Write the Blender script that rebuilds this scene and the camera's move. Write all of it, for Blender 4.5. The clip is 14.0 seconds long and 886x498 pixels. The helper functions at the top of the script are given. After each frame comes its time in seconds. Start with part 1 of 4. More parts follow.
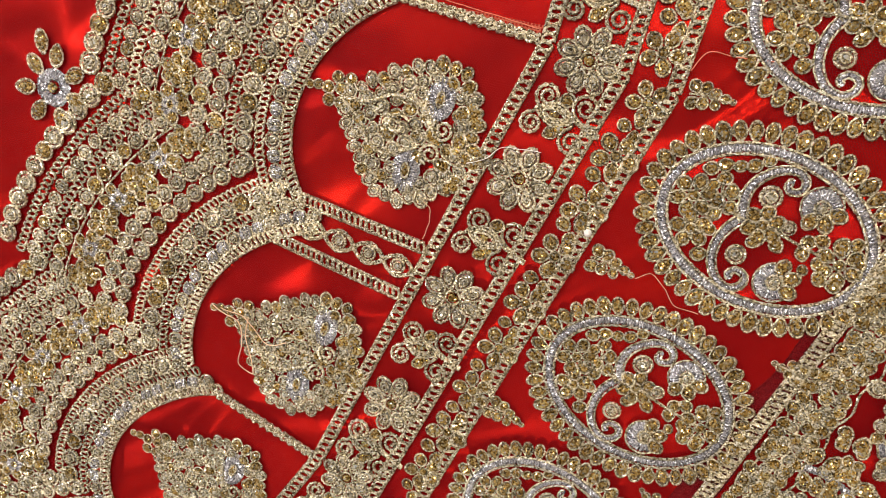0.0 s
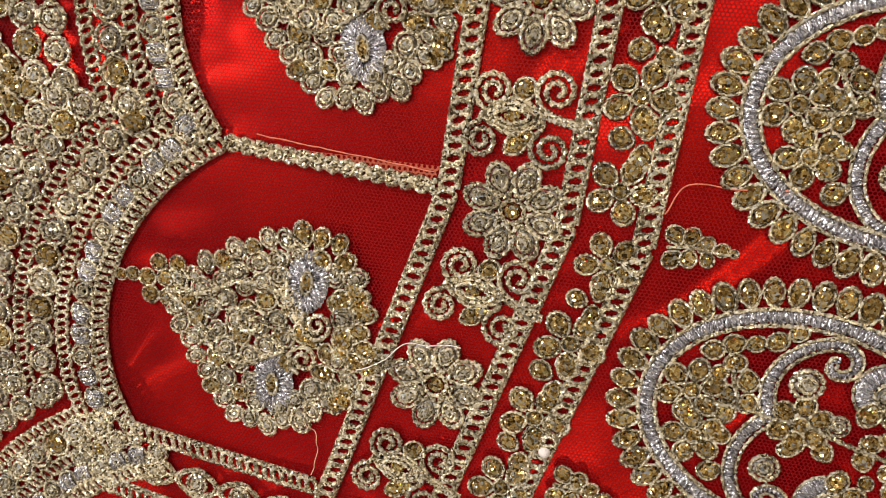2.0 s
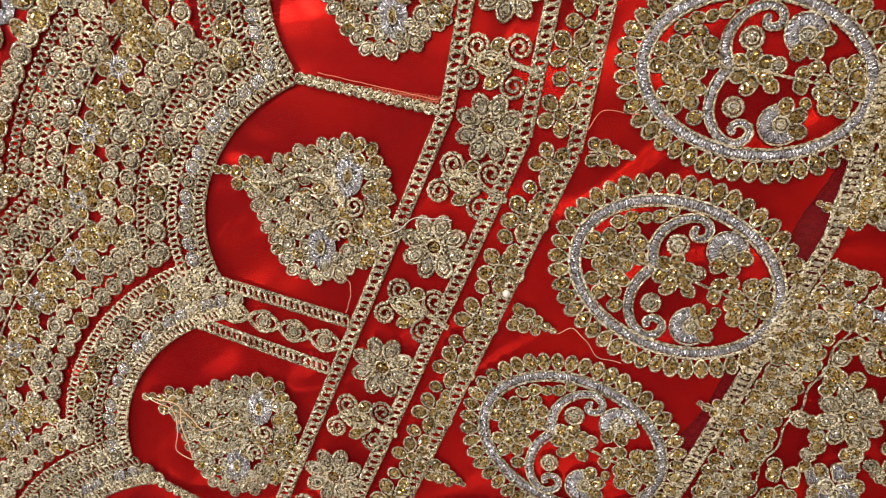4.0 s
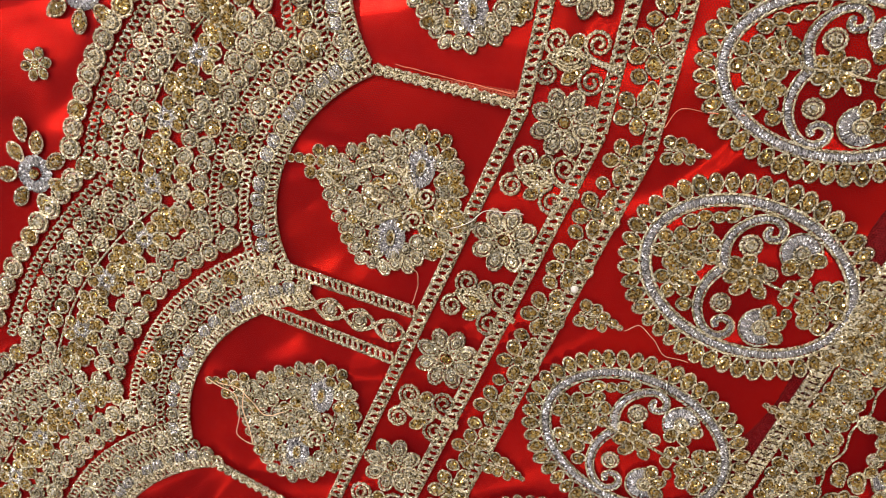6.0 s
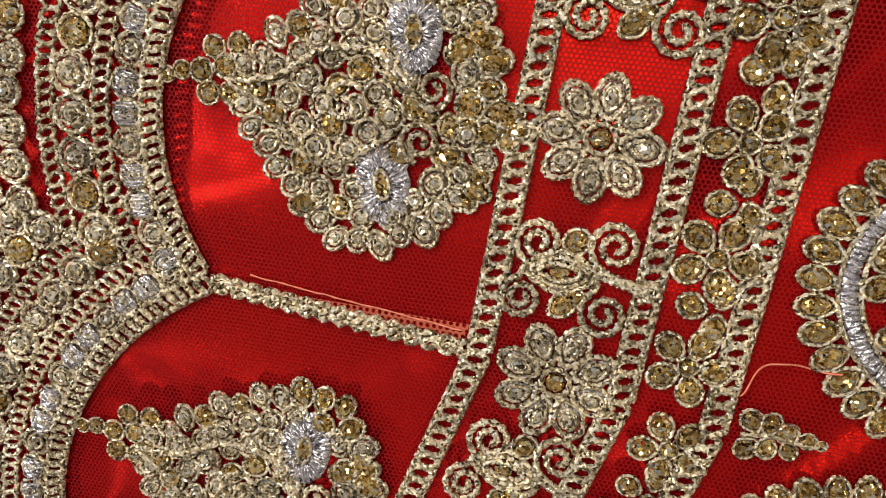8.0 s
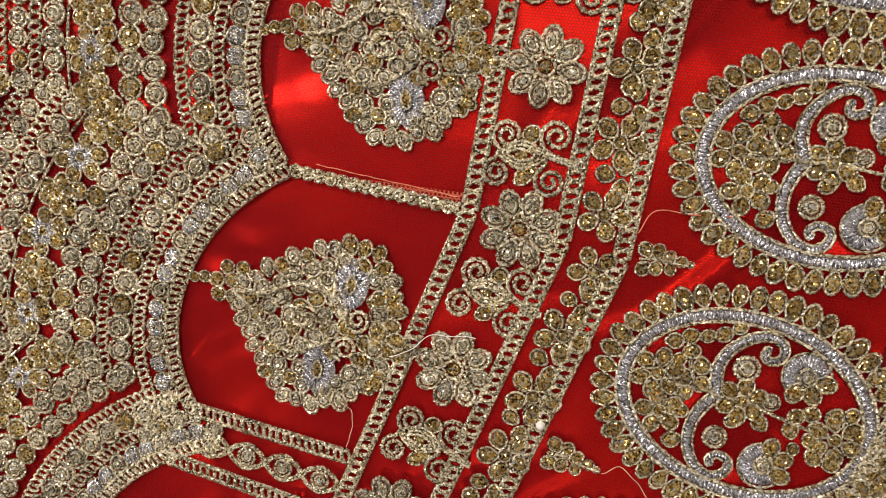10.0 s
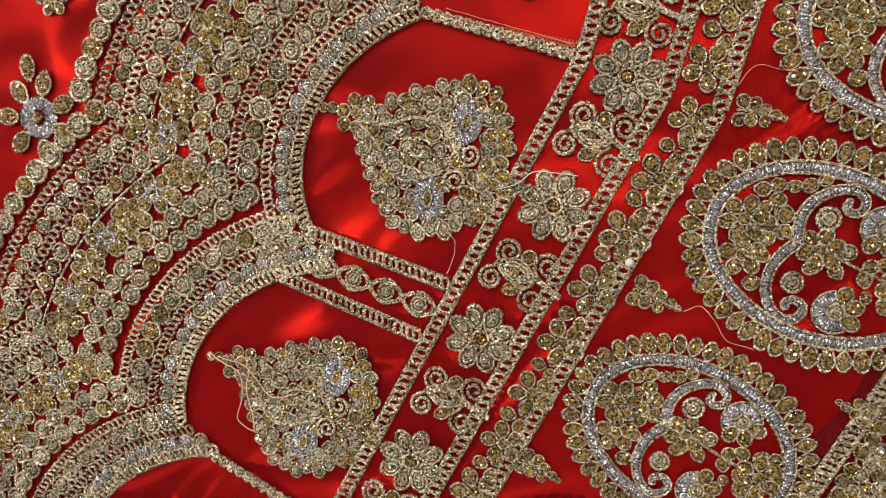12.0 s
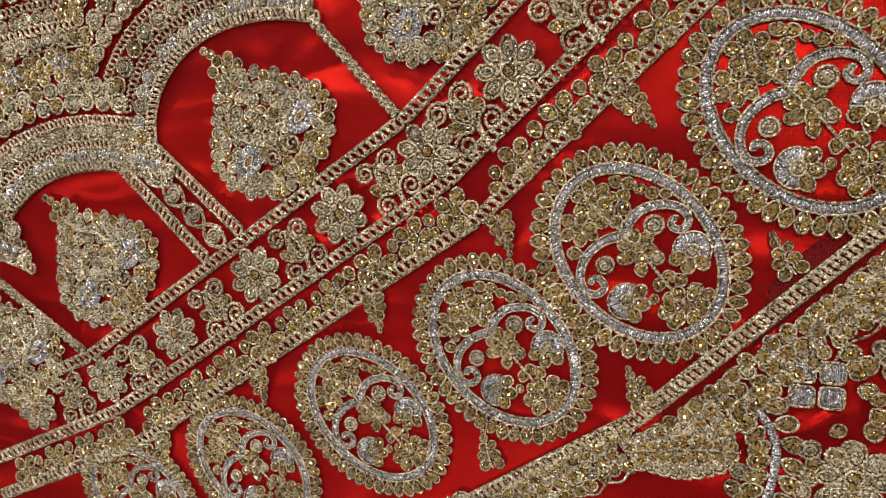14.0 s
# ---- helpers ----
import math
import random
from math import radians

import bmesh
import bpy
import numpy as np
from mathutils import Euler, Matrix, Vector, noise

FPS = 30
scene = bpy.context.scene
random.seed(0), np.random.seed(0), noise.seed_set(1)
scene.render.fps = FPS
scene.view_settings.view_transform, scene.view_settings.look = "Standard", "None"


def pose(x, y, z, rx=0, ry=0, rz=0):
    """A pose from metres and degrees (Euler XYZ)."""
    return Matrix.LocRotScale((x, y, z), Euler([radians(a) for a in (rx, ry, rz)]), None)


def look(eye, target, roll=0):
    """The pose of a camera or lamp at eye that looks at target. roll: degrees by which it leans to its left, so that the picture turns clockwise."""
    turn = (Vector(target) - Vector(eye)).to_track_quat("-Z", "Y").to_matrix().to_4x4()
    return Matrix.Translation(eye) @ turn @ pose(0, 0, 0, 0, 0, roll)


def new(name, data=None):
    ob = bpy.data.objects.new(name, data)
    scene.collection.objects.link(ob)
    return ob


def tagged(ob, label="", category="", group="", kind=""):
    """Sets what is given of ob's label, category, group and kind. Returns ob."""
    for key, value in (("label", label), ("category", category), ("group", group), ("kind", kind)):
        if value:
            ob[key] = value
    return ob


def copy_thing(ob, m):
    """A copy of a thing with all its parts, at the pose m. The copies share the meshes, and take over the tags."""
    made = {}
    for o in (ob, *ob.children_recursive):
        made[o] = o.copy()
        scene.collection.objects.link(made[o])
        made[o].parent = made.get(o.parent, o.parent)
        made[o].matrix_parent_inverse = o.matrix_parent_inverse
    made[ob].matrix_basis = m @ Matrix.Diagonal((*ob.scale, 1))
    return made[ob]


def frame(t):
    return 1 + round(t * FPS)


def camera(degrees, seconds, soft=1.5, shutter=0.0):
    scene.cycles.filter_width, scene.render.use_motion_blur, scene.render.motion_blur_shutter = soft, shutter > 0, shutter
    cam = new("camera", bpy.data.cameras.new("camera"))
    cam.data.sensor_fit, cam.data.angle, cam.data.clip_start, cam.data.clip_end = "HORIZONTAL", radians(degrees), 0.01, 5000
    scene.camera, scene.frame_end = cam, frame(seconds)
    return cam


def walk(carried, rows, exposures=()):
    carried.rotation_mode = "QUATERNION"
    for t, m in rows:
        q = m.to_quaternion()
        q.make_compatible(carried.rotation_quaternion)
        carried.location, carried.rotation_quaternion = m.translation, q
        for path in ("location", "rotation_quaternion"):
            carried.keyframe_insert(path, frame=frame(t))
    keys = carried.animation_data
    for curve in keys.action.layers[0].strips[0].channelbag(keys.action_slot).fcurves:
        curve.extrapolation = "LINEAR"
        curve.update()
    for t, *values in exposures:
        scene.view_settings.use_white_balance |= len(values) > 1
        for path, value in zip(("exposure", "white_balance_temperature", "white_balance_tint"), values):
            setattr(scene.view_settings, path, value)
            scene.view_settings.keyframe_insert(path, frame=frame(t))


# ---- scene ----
MM = 0.001
cam = camera(58.0, 14.0, soft=0.6)
# seconds, eye in millimetres over the cloth, turn in degrees
ROWS = [
    (0.0, 50.36, 49.56, 198.40, -13.11, 13.44, -3.47),
    (0.5, 56.69, 64.78, 167.80, -13.78, 12.32, -6.63),
    (1.0, 60.78, 72.45, 138.68, -13.52, 11.98, -8.54),
    (1.5, 57.95, 73.63, 125.92, -13.52, 11.41, -9.72),
    (2.0, 55.45, 72.62, 125.33, -13.75, 10.78, -10.18),
    (2.5, 58.89, 70.78, 142.42, -13.87, 9.94, -10.35),
    (3.0, 63.44, 68.29, 172.57, -14.22, 8.99, -9.94),
    (3.2, 65.47, 67.18, 181.22, -14.25, 9.05, -9.68),
    (5.3, 57.25, 65.32, 197.34, -13.43, 11.05, -7.25),
    (5.5, 56.57, 65.85, 197.86, -13.33, 11.13, -7.19),
    (6.0, 51.19, 64.50, 197.46, -13.41, 11.63, -7.08),
    (6.5, 46.05, 61.41, 193.52, -13.18, 11.77, -6.62),
    (7.0, 48.92, 67.90, 156.35, -11.54, 12.54, -6.28),
    (7.5, 48.14, 88.84, 109.52, -14.60, 11.17, -7.98),
    (7.7, 46.99, 90.62, 100.81, -13.82, 10.60, -8.27),
    (9.8, 49.40, 74.54, 150.54, -9.72, 7.78, -8.61),
    (10.0, 49.48, 71.74, 161.79, -9.31, 8.19, -8.40),
    (10.5, 37.54, 64.16, 182.25, -8.51, 9.43, -7.15),
    (11.0, 35.75, 64.68, 190.19, -8.60, 10.17, -6.27),
    (11.5, 32.46, 54.08, 188.37, -8.05, 10.59, -5.78),
    (12.0, 32.10, 36.43, 186.27, -7.50, 11.00, -3.75),
    (12.5, 28.15, 14.24, 191.72, -4.84, 11.55, -0.42),
    (13.0, 36.85, -0.00, 186.08, -3.70, 13.20, 3.72),
    (13.3, 36.13, -10.91, 182.60, -5.84, 14.13, 6.79),
    (13.5, 35.00, -23.04, 179.53, -7.55, 14.94, 9.19),
    (14.0, 31.64, -48.93, 190.22, -6.22, 17.92, 14.33),
]
walk(cam, [(t, pose(MM * x, MM * y, MM * z, rx, ry, rz)) for t, x, y, z, rx, ry, rz in ROWS],
     [(0, -0.05), (1, -0.22), (2, -0.3), (2.5, -0.26), (3.2, -0.2), (5.3, -0.22), (6.0, -0.2), (6.5, -0.4), (7.5, -0.3), (9.8, -0.33), (11, -0.42), (12.5, -0.5), (13.5, -0.55), (14, -0.38)])

# ---- light: an added near lamp for falloff, and a shop's ceiling lamps over a table ----
world = bpy.data.worlds.new("world")
scene.world = world
world.use_nodes = True
world.node_tree.nodes["Background"].inputs[0].default_value = (1.0, 0.86, 0.7, 1)
world.node_tree.nodes["Background"].inputs[1].default_value = 0.03


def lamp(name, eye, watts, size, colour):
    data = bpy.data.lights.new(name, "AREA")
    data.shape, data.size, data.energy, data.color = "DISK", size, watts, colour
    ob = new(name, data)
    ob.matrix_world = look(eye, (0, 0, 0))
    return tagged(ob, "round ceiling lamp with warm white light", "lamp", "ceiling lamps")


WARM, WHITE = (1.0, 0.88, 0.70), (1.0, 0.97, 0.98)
# Added near lamp with no known source; its falloff brightens the +y side.
tagged(lamp("falloff_lamp", (-0.2, 0.56, 0.56), 4.7, 0.1, WHITE), "unseen white lamp added low over the table", "lamp", "display lamps")
lamp("ceiling_lamp", (0.7, 1.25, 1.6), 6.5, 0.12, WARM)
lamp("ceiling_lamp", (1.1, -0.6, 1.7), 1.8, 0.12, WARM)
lamp("ceiling_lamp", (-1.1, 0.5, 1.7), 11, 0.2, WHITE)
lamp("ceiling_lamp", (-0.2, -1.2, 1.7), 4, 0.1, WHITE)
lamp("ceiling_lamp", (0.1, 0.35, 1.75), 6, 0.12, WARM)
lamp("ceiling_lamp", (-1.3, -1.1, 1.7), 4, 0.1, WHITE)
lamp("ceiling_lamp", (0.25, 1.55, 1.75), 6, 0.12, WARM)


# ---- materials ----
def shader(name):
    mat = bpy.data.materials.new(name)
    mat.use_nodes = True
    nt = mat.node_tree
    return mat, nt, nt.nodes["Principled BSDF"]


def node(nt, kind, **props):
    n = nt.nodes.new(kind)
    for key, value in props.items():
        if key == "operation":
            n.operation = value
        elif key == "feature":
            n.feature = value
        elif key == "blend":
            n.data_type, n.blend_type = "RGBA", value
    return n


def ramp(nt, stops, mode="LINEAR"):
    n = nt.nodes.new("ShaderNodeValToRGB")
    n.color_ramp.interpolation = mode
    el = n.color_ramp.elements
    while len(el) < len(stops):
        el.new(0.5)
    for e, (p, c) in zip(el, stops):
        e.position, e.color = p, (*c, 1)
    return n


def grain_vector(nt, scale):
    """Cells of 1/scale metres, of one size on every piece."""
    geo, info = node(nt, "ShaderNodeNewGeometry"), node(nt, "ShaderNodeObjectInfo")
    vor = node(nt, "ShaderNodeTexVoronoi")
    vor.inputs["Scale"].default_value = scale
    nt.links.new(geo.outputs["Position"], vor.inputs["Vector"])
    return vor, info


def tilt(nt, colour, amount):
    """A normal thrown about by a random colour: the small facets of glitter."""
    sub = node(nt, "ShaderNodeVectorMath", operation="SUBTRACT")
    sub.inputs[1].default_value = (0.5, 0.5, 0.5)
    nt.links.new(colour, sub.inputs[0])
    sc = node(nt, "ShaderNodeVectorMath", operation="SCALE")
    sc.inputs["Scale"].default_value = amount
    nt.links.new(sub.outputs[0], sc.inputs[0])
    geo = node(nt, "ShaderNodeNewGeometry")
    add = node(nt, "ShaderNodeVectorMath", operation="ADD")
    nt.links.new(geo.outputs["Normal"], add.inputs[0])
    nt.links.new(sc.outputs[0], add.inputs[1])
    nor = node(nt, "ShaderNodeVectorMath", operation="NORMALIZE")
    nt.links.new(add.outputs[0], nor.inputs[0])
    return nor.outputs[0]


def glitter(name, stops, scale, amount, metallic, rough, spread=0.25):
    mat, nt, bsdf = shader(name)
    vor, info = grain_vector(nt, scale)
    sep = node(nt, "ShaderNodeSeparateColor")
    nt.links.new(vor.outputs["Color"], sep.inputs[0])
    # stops: base colour per cell, dark facets and bright glints painted in
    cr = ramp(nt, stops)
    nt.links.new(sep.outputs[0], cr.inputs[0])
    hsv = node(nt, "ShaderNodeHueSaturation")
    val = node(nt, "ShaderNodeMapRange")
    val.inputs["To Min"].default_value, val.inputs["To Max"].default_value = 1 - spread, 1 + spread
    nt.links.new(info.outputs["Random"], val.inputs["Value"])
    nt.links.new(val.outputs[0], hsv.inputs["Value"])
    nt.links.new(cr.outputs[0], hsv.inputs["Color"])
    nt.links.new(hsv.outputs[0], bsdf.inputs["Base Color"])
    nt.links.new(tilt(nt, vor.outputs["Color"], amount), bsdf.inputs["Normal"])
    bsdf.inputs["Metallic"].default_value, bsdf.inputs["Roughness"].default_value = metallic, rough
    return mat


# Own tones of thread and stone, plus painted near-black cells and white, bluish glints.
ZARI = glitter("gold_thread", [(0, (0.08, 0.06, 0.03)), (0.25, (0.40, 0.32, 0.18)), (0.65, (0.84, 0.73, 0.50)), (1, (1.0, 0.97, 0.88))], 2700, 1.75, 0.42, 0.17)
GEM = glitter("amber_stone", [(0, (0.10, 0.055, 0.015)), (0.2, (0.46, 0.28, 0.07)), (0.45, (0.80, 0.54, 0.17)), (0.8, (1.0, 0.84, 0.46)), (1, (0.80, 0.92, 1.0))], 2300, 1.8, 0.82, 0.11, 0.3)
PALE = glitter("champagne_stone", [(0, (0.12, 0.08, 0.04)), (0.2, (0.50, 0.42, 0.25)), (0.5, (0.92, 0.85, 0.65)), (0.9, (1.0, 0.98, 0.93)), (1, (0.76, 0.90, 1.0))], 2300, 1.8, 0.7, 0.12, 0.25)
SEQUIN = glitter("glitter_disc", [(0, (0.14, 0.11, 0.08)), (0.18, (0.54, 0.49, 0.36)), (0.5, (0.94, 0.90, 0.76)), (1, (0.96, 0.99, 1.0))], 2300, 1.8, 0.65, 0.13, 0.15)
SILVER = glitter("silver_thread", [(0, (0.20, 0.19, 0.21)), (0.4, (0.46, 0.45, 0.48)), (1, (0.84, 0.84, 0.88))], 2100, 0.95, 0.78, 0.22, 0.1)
COTTON, _nt, _b = shader("loose_thread")
_b.inputs["Base Color"].default_value, _b.inputs["Roughness"].default_value = (0.75, 0.5, 0.33, 1), 0.8
WHITE_THREAD, _nt, _b = shader("white_thread")
_b.inputs["Base Color"].default_value, _b.inputs["Roughness"].default_value = (0.8, 0.74, 0.7, 1), 0.7
PINK, _nt, _b = shader("pink_thread")
_b.inputs["Base Color"].default_value, _b.inputs["Roughness"].default_value = (0.7, 0.2, 0.12, 1), 0.7


def satin_material():
    mat, nt, bsdf = shader("red_satin")
    tc = node(nt, "ShaderNodeTexCoord")
    big = node(nt, "ShaderNodeTexNoise")
    big.inputs["Scale"].default_value, big.inputs["Detail"].default_value = 30, 3
    nt.links.new(tc.outputs["Object"], big.inputs["Vector"])
    cr = ramp(nt, [(0.3, (0.32, 0.002, 0.003)), (0.7, (0.64, 0.012, 0.003))])
    nt.links.new(big.outputs[0], cr.inputs[0])
    nt.links.new(cr.outputs[0], bsdf.inputs["Base Color"])
    stretch = node(nt, "ShaderNodeMapping")
    stretch.inputs["Rotation"].default_value = (0, 0, radians(20))
    stretch.inputs["Scale"].default_value = (900, 5000, 1)
    nt.links.new(tc.outputs["Object"], stretch.inputs["Vector"])
    fine = node(nt, "ShaderNodeTexNoise")
    fine.inputs["Scale"].default_value = 1.0
    nt.links.new(stretch.outputs[0], fine.inputs["Vector"])
    bump = node(nt, "ShaderNodeBump")
    bump.inputs["Strength"].default_value, bump.inputs["Distance"].default_value = 0.12, 0.0002
    nt.links.new(fine.outputs[0], bump.inputs["Height"])
    nt.links.new(bump.outputs[0], bsdf.inputs["Normal"])
    bsdf.inputs["Roughness"].default_value = 0.3
    bsdf.inputs["Metallic"].default_value = 0.8
    bsdf.inputs["Specular IOR Level"].default_value = 0.6
    bsdf.inputs["Specular Tint"].default_value = (1, 0.35, 0.2, 1)
    bsdf.inputs["Sheen Weight"].default_value = 0.05
    bsdf.inputs["Sheen Tint"].default_value = (1, 0.2, 0.1, 1)
    return mat


def net_material(name, colour, pitch, cover, solid):
    """A knitted net: round holes on a six-fold grid, each one see-through."""
    mat, nt, bsdf = shader(name)
    tc = node(nt, "ShaderNodeTexCoord")
    total = None
    for turn in (15, 75, 135):
        k = 2 * math.pi / (pitch * 0.866)
        dot = node(nt, "ShaderNodeVectorMath", operation="DOT_PRODUCT")
        dot.inputs[1].default_value = (k * math.cos(radians(turn)), k * math.sin(radians(turn)), 0)
        nt.links.new(tc.outputs["Object"], dot.inputs[0])
        cos = node(nt, "ShaderNodeMath", operation="COSINE")
        nt.links.new(dot.outputs["Value"], cos.inputs[0])
        if total is None:
            total = cos.outputs[0]
        else:
            add = node(nt, "ShaderNodeMath", operation="ADD")
            nt.links.new(total, add.inputs[0])
            nt.links.new(cos.outputs[0], add.inputs[1])
            total = add.outputs[0]
    hole = node(nt, "ShaderNodeMapRange")
    hole.inputs["From Min"].default_value, hole.inputs["From Max"].default_value = cover - 0.35, cover + 0.35
    hole.inputs["To Min"].default_value, hole.inputs["To Max"].default_value = solid, 0.0
    nt.links.new(total, hole.inputs["Value"])
    nt.links.new(hole.outputs[0], bsdf.inputs["Alpha"])
    bsdf.inputs["Base Color"].default_value = (*colour, 1)
    bsdf.inputs["Roughness"].default_value = 0.6
    bsdf.inputs["Specular IOR Level"].default_value = 0.12
    return mat


SATIN = satin_material()
PEACH = net_material("peach_net", (0.62, 0.16, 0.09), 0.0009, 0.3, 0.6)
NET = net_material("red_net", (0.30, 0.003, 0.006), 0.00066, -0.05, 0.6)
LACE = net_material("maroon_lace", (0.13, 0.010, 0.014), 0.0022, 0.2, 0.55)


def plain_material(name, colour, rough, scale, amount):
    mat, nt, bsdf = shader(name)
    tc = node(nt, "ShaderNodeTexCoord")
    nz = node(nt, "ShaderNodeTexNoise")
    nz.inputs["Scale"].default_value, nz.inputs["Detail"].default_value = scale, 6
    nt.links.new(tc.outputs["Object"], nz.inputs["Vector"])
    lo, hi = [c * (1 - amount) for c in colour], [min(1, c * (1 + amount)) for c in colour]
    cr = ramp(nt, [(0.3, lo), (0.7, hi)])
    nt.links.new(nz.outputs[0], cr.inputs[0])
    nt.links.new(cr.outputs[0], bsdf.inputs["Base Color"])
    bsdf.inputs["Roughness"].default_value = rough
    return mat


MAROON = plain_material("maroon_cloth", (0.10, 0.008, 0.012), 0.7, 120, 0.25)
WALL = plain_material("wall_paint", (0.42, 0.37, 0.32), 0.8, 3, 0.06)
FLOOR = plain_material("floor_tile", (0.45, 0.40, 0.34), 0.35, 4, 0.15)
WOOD = plain_material("table_wood", (0.25, 0.14, 0.07), 0.4, 20, 0.3)


# ---- mesh helpers (millimetres in, metres out) ----
def mesh(name, verts, faces, mats, slots=None, smooth=True):
    me = bpy.data.meshes.new(name)
    me.from_pydata([(x * MM, y * MM, z * MM) for x, y, z in verts], [], faces)
    for m in mats:
        me.materials.append(m)
    if slots:
        me.polygons.foreach_set("material_index", slots)
    if smooth:
        me.polygons.foreach_set("use_smooth", [True] * len(faces))
    me.update()
    return me


def joined(*pieces):
    verts, faces = [], []
    for v, f in pieces:
        n = len(verts)
        verts += list(v)
        faces += [tuple(i + n for i in q) for q in f]
    return verts, faces


def shifted(piece, dx=0, dy=0, dz=0, turn=0.0, sx=1.0, sy=1.0, sz=1.0):
    c, s = math.cos(turn), math.sin(turn)
    v, f = piece
    return [(dx + c * x * sx - s * y * sy, dy + s * x * sx + c * y * sy, dz + z * sz) for x, y, z in v], f


def tube(path, r, seg=5, closed=False, flat=1.0, knots=0.0):
    """A cord along a path of (x, y, z); knots: how much it swells and thins along its lay."""
    n, verts, faces = len(path), [], []
    for i, (x, y, z) in enumerate(path):
        a, b = (path[i - 1], path[(i + 1) % n]) if closed else (path[max(0, i - 1)], path[min(n - 1, i + 1)])
        tx, ty = b[0] - a[0], b[1] - a[1]
        k = math.hypot(tx, ty) or 1.0
        sx, sy = -ty / k, tx / k
        rr = r * (1 + (knots if i % 2 else -knots))
        for j in range(seg):
            q = 2 * math.pi * j / seg
            verts.append((x + sx * math.cos(q) * rr, y + sy * math.cos(q) * rr, z + math.sin(q) * rr * flat))
    for i in range(n if closed else n - 1):
        for j in range(seg):
            k, m = (i + 1) % n, (j + 1) % seg
            faces.append((i * seg + j, k * seg + j, k * seg + m, i * seg + m))
    return verts, faces


def outline(rx, ry, n, point=0.0, z=0.0):
    """An oval, drawn out to a point at its -x end by point."""
    out = []
    for i in range(n):
        a = 2 * math.pi * i / n
        c, s = math.cos(a), math.sin(a)
        w = 1 - point * max(0.0, -c) ** 1.2
        out.append((rx * c, ry * s * w, z))
    return out


def dome(rx, ry, rise, n=14, point=0.0):
    rim = outline(rx, ry, n, point)
    mid = [(x * 0.6, y * 0.6, rise * 0.75) for x, y, _ in rim]
    verts = rim + mid + [(0, 0, rise)]
    faces = []
    for i in range(n):
        k = (i + 1) % n
        faces += [(i, k, n + k, n + i), (n + i, n + k, 2 * n)]
    return verts, faces


def facets(rx, ry, rise, n=8, point=0.0):
    """A cut stone: girdle, crown and table."""
    rim = outline(rx, ry, n, point)
    c, s = math.cos(math.pi / n), math.sin(math.pi / n)
    up = [((x * c - y * s) * 0.86, (x * s + y * c) * 0.86, rise * 0.55) for x, y, _ in rim]
    top = [(x * 0.52, y * 0.52, rise) for x, y, _ in rim]
    verts, faces = rim + up + top, []
    for i in range(n):
        k = (i + 1) % n
        faces += [(i, k, n + i), (k, n + k, n + i), (n + i, n + k, 2 * n + k), (n + i, 2 * n + k, 2 * n + i)]
    faces.append(tuple(2 * n + i for i in range(n)))
    return verts, faces


def spiral(cx, cy, r0, r1, a0, turns, n=26, z=0.5):
    out = []
    for i in range(n):
        q = i / (n - 1)
        a = radians(a0) + 2 * math.pi * turns * q
        r = r0 + (r1 - r0) * q
        out.append((cx + r * math.cos(a), cy + r * math.sin(a), z))
    return out


def curve_points(ctrl, n, closed=False, z=0.4):
    """A smooth line through a few points."""
    m, out = len(ctrl), []
    spans = m if closed else m - 1
    for i in range(n):
        u = i / (n if closed else n - 1) * spans
        k = min(int(u), spans - 1)
        f = u - k
        p = [ctrl[(k + d) % m] if closed else ctrl[max(0, min(m - 1, k + d))] for d in (-1, 0, 1, 2)]
        w = (-0.5 * f + f * f - 0.5 * f ** 3, 1 - 2.5 * f * f + 1.5 * f ** 3, 0.5 * f + 2 * f * f - 1.5 * f ** 3, -0.5 * f * f + 0.5 * f ** 3)
        out.append((sum(a * b[0] for a, b in zip(w, p)), sum(a * b[1] for a, b in zip(w, p)), z))
    return out


def even(path, step, closed=False):
    """Points at even steps along a path, each with the path's direction there."""
    pts = list(path) + ([path[0]] if closed else [])
    acc = [0.0]
    for a, b in zip(pts, pts[1:]):
        acc.append(acc[-1] + math.hypot(b[0] - a[0], b[1] - a[1]))
    count = max(2, round(acc[-1] / step))
    out, k = [], 0
    for i in range(count):
        want = acc[-1] * (i + (0 if closed else 0.5)) / count
        while acc[k + 1] < want and k < len(pts) - 2:
            k += 1
        f = (want - acc[k]) / max(1e-9, acc[k + 1] - acc[k])
        a, b = pts[k], pts[k + 1]
        out.append((a[0] + (b[0] - a[0]) * f, a[1] + (b[1] - a[1]) * f, math.atan2(b[1] - a[1], b[0] - a[0])))
    return out


def thing(name, label, category, group="", x=0.0, y=0.0, z=0.0):
    ob = new(name)
    ob.empty_display_size = 0.002
    ob.location = (x * MM, y * MM, z * MM)
    return tagged(ob, label, category, group)


def part(name, me, parent, x=0.0, y=0.0, z=0.0, turn=0.0, s=1.0, sy=None, sz=None, label=""):
    ob = new(name, me)
    ob.parent = parent
    ob.matrix_basis = Matrix.LocRotScale((x * MM, y * MM, z * MM), Euler((0, 0, turn)), (s, sy or s, sz or s))
    return tagged(ob, label) if label else ob


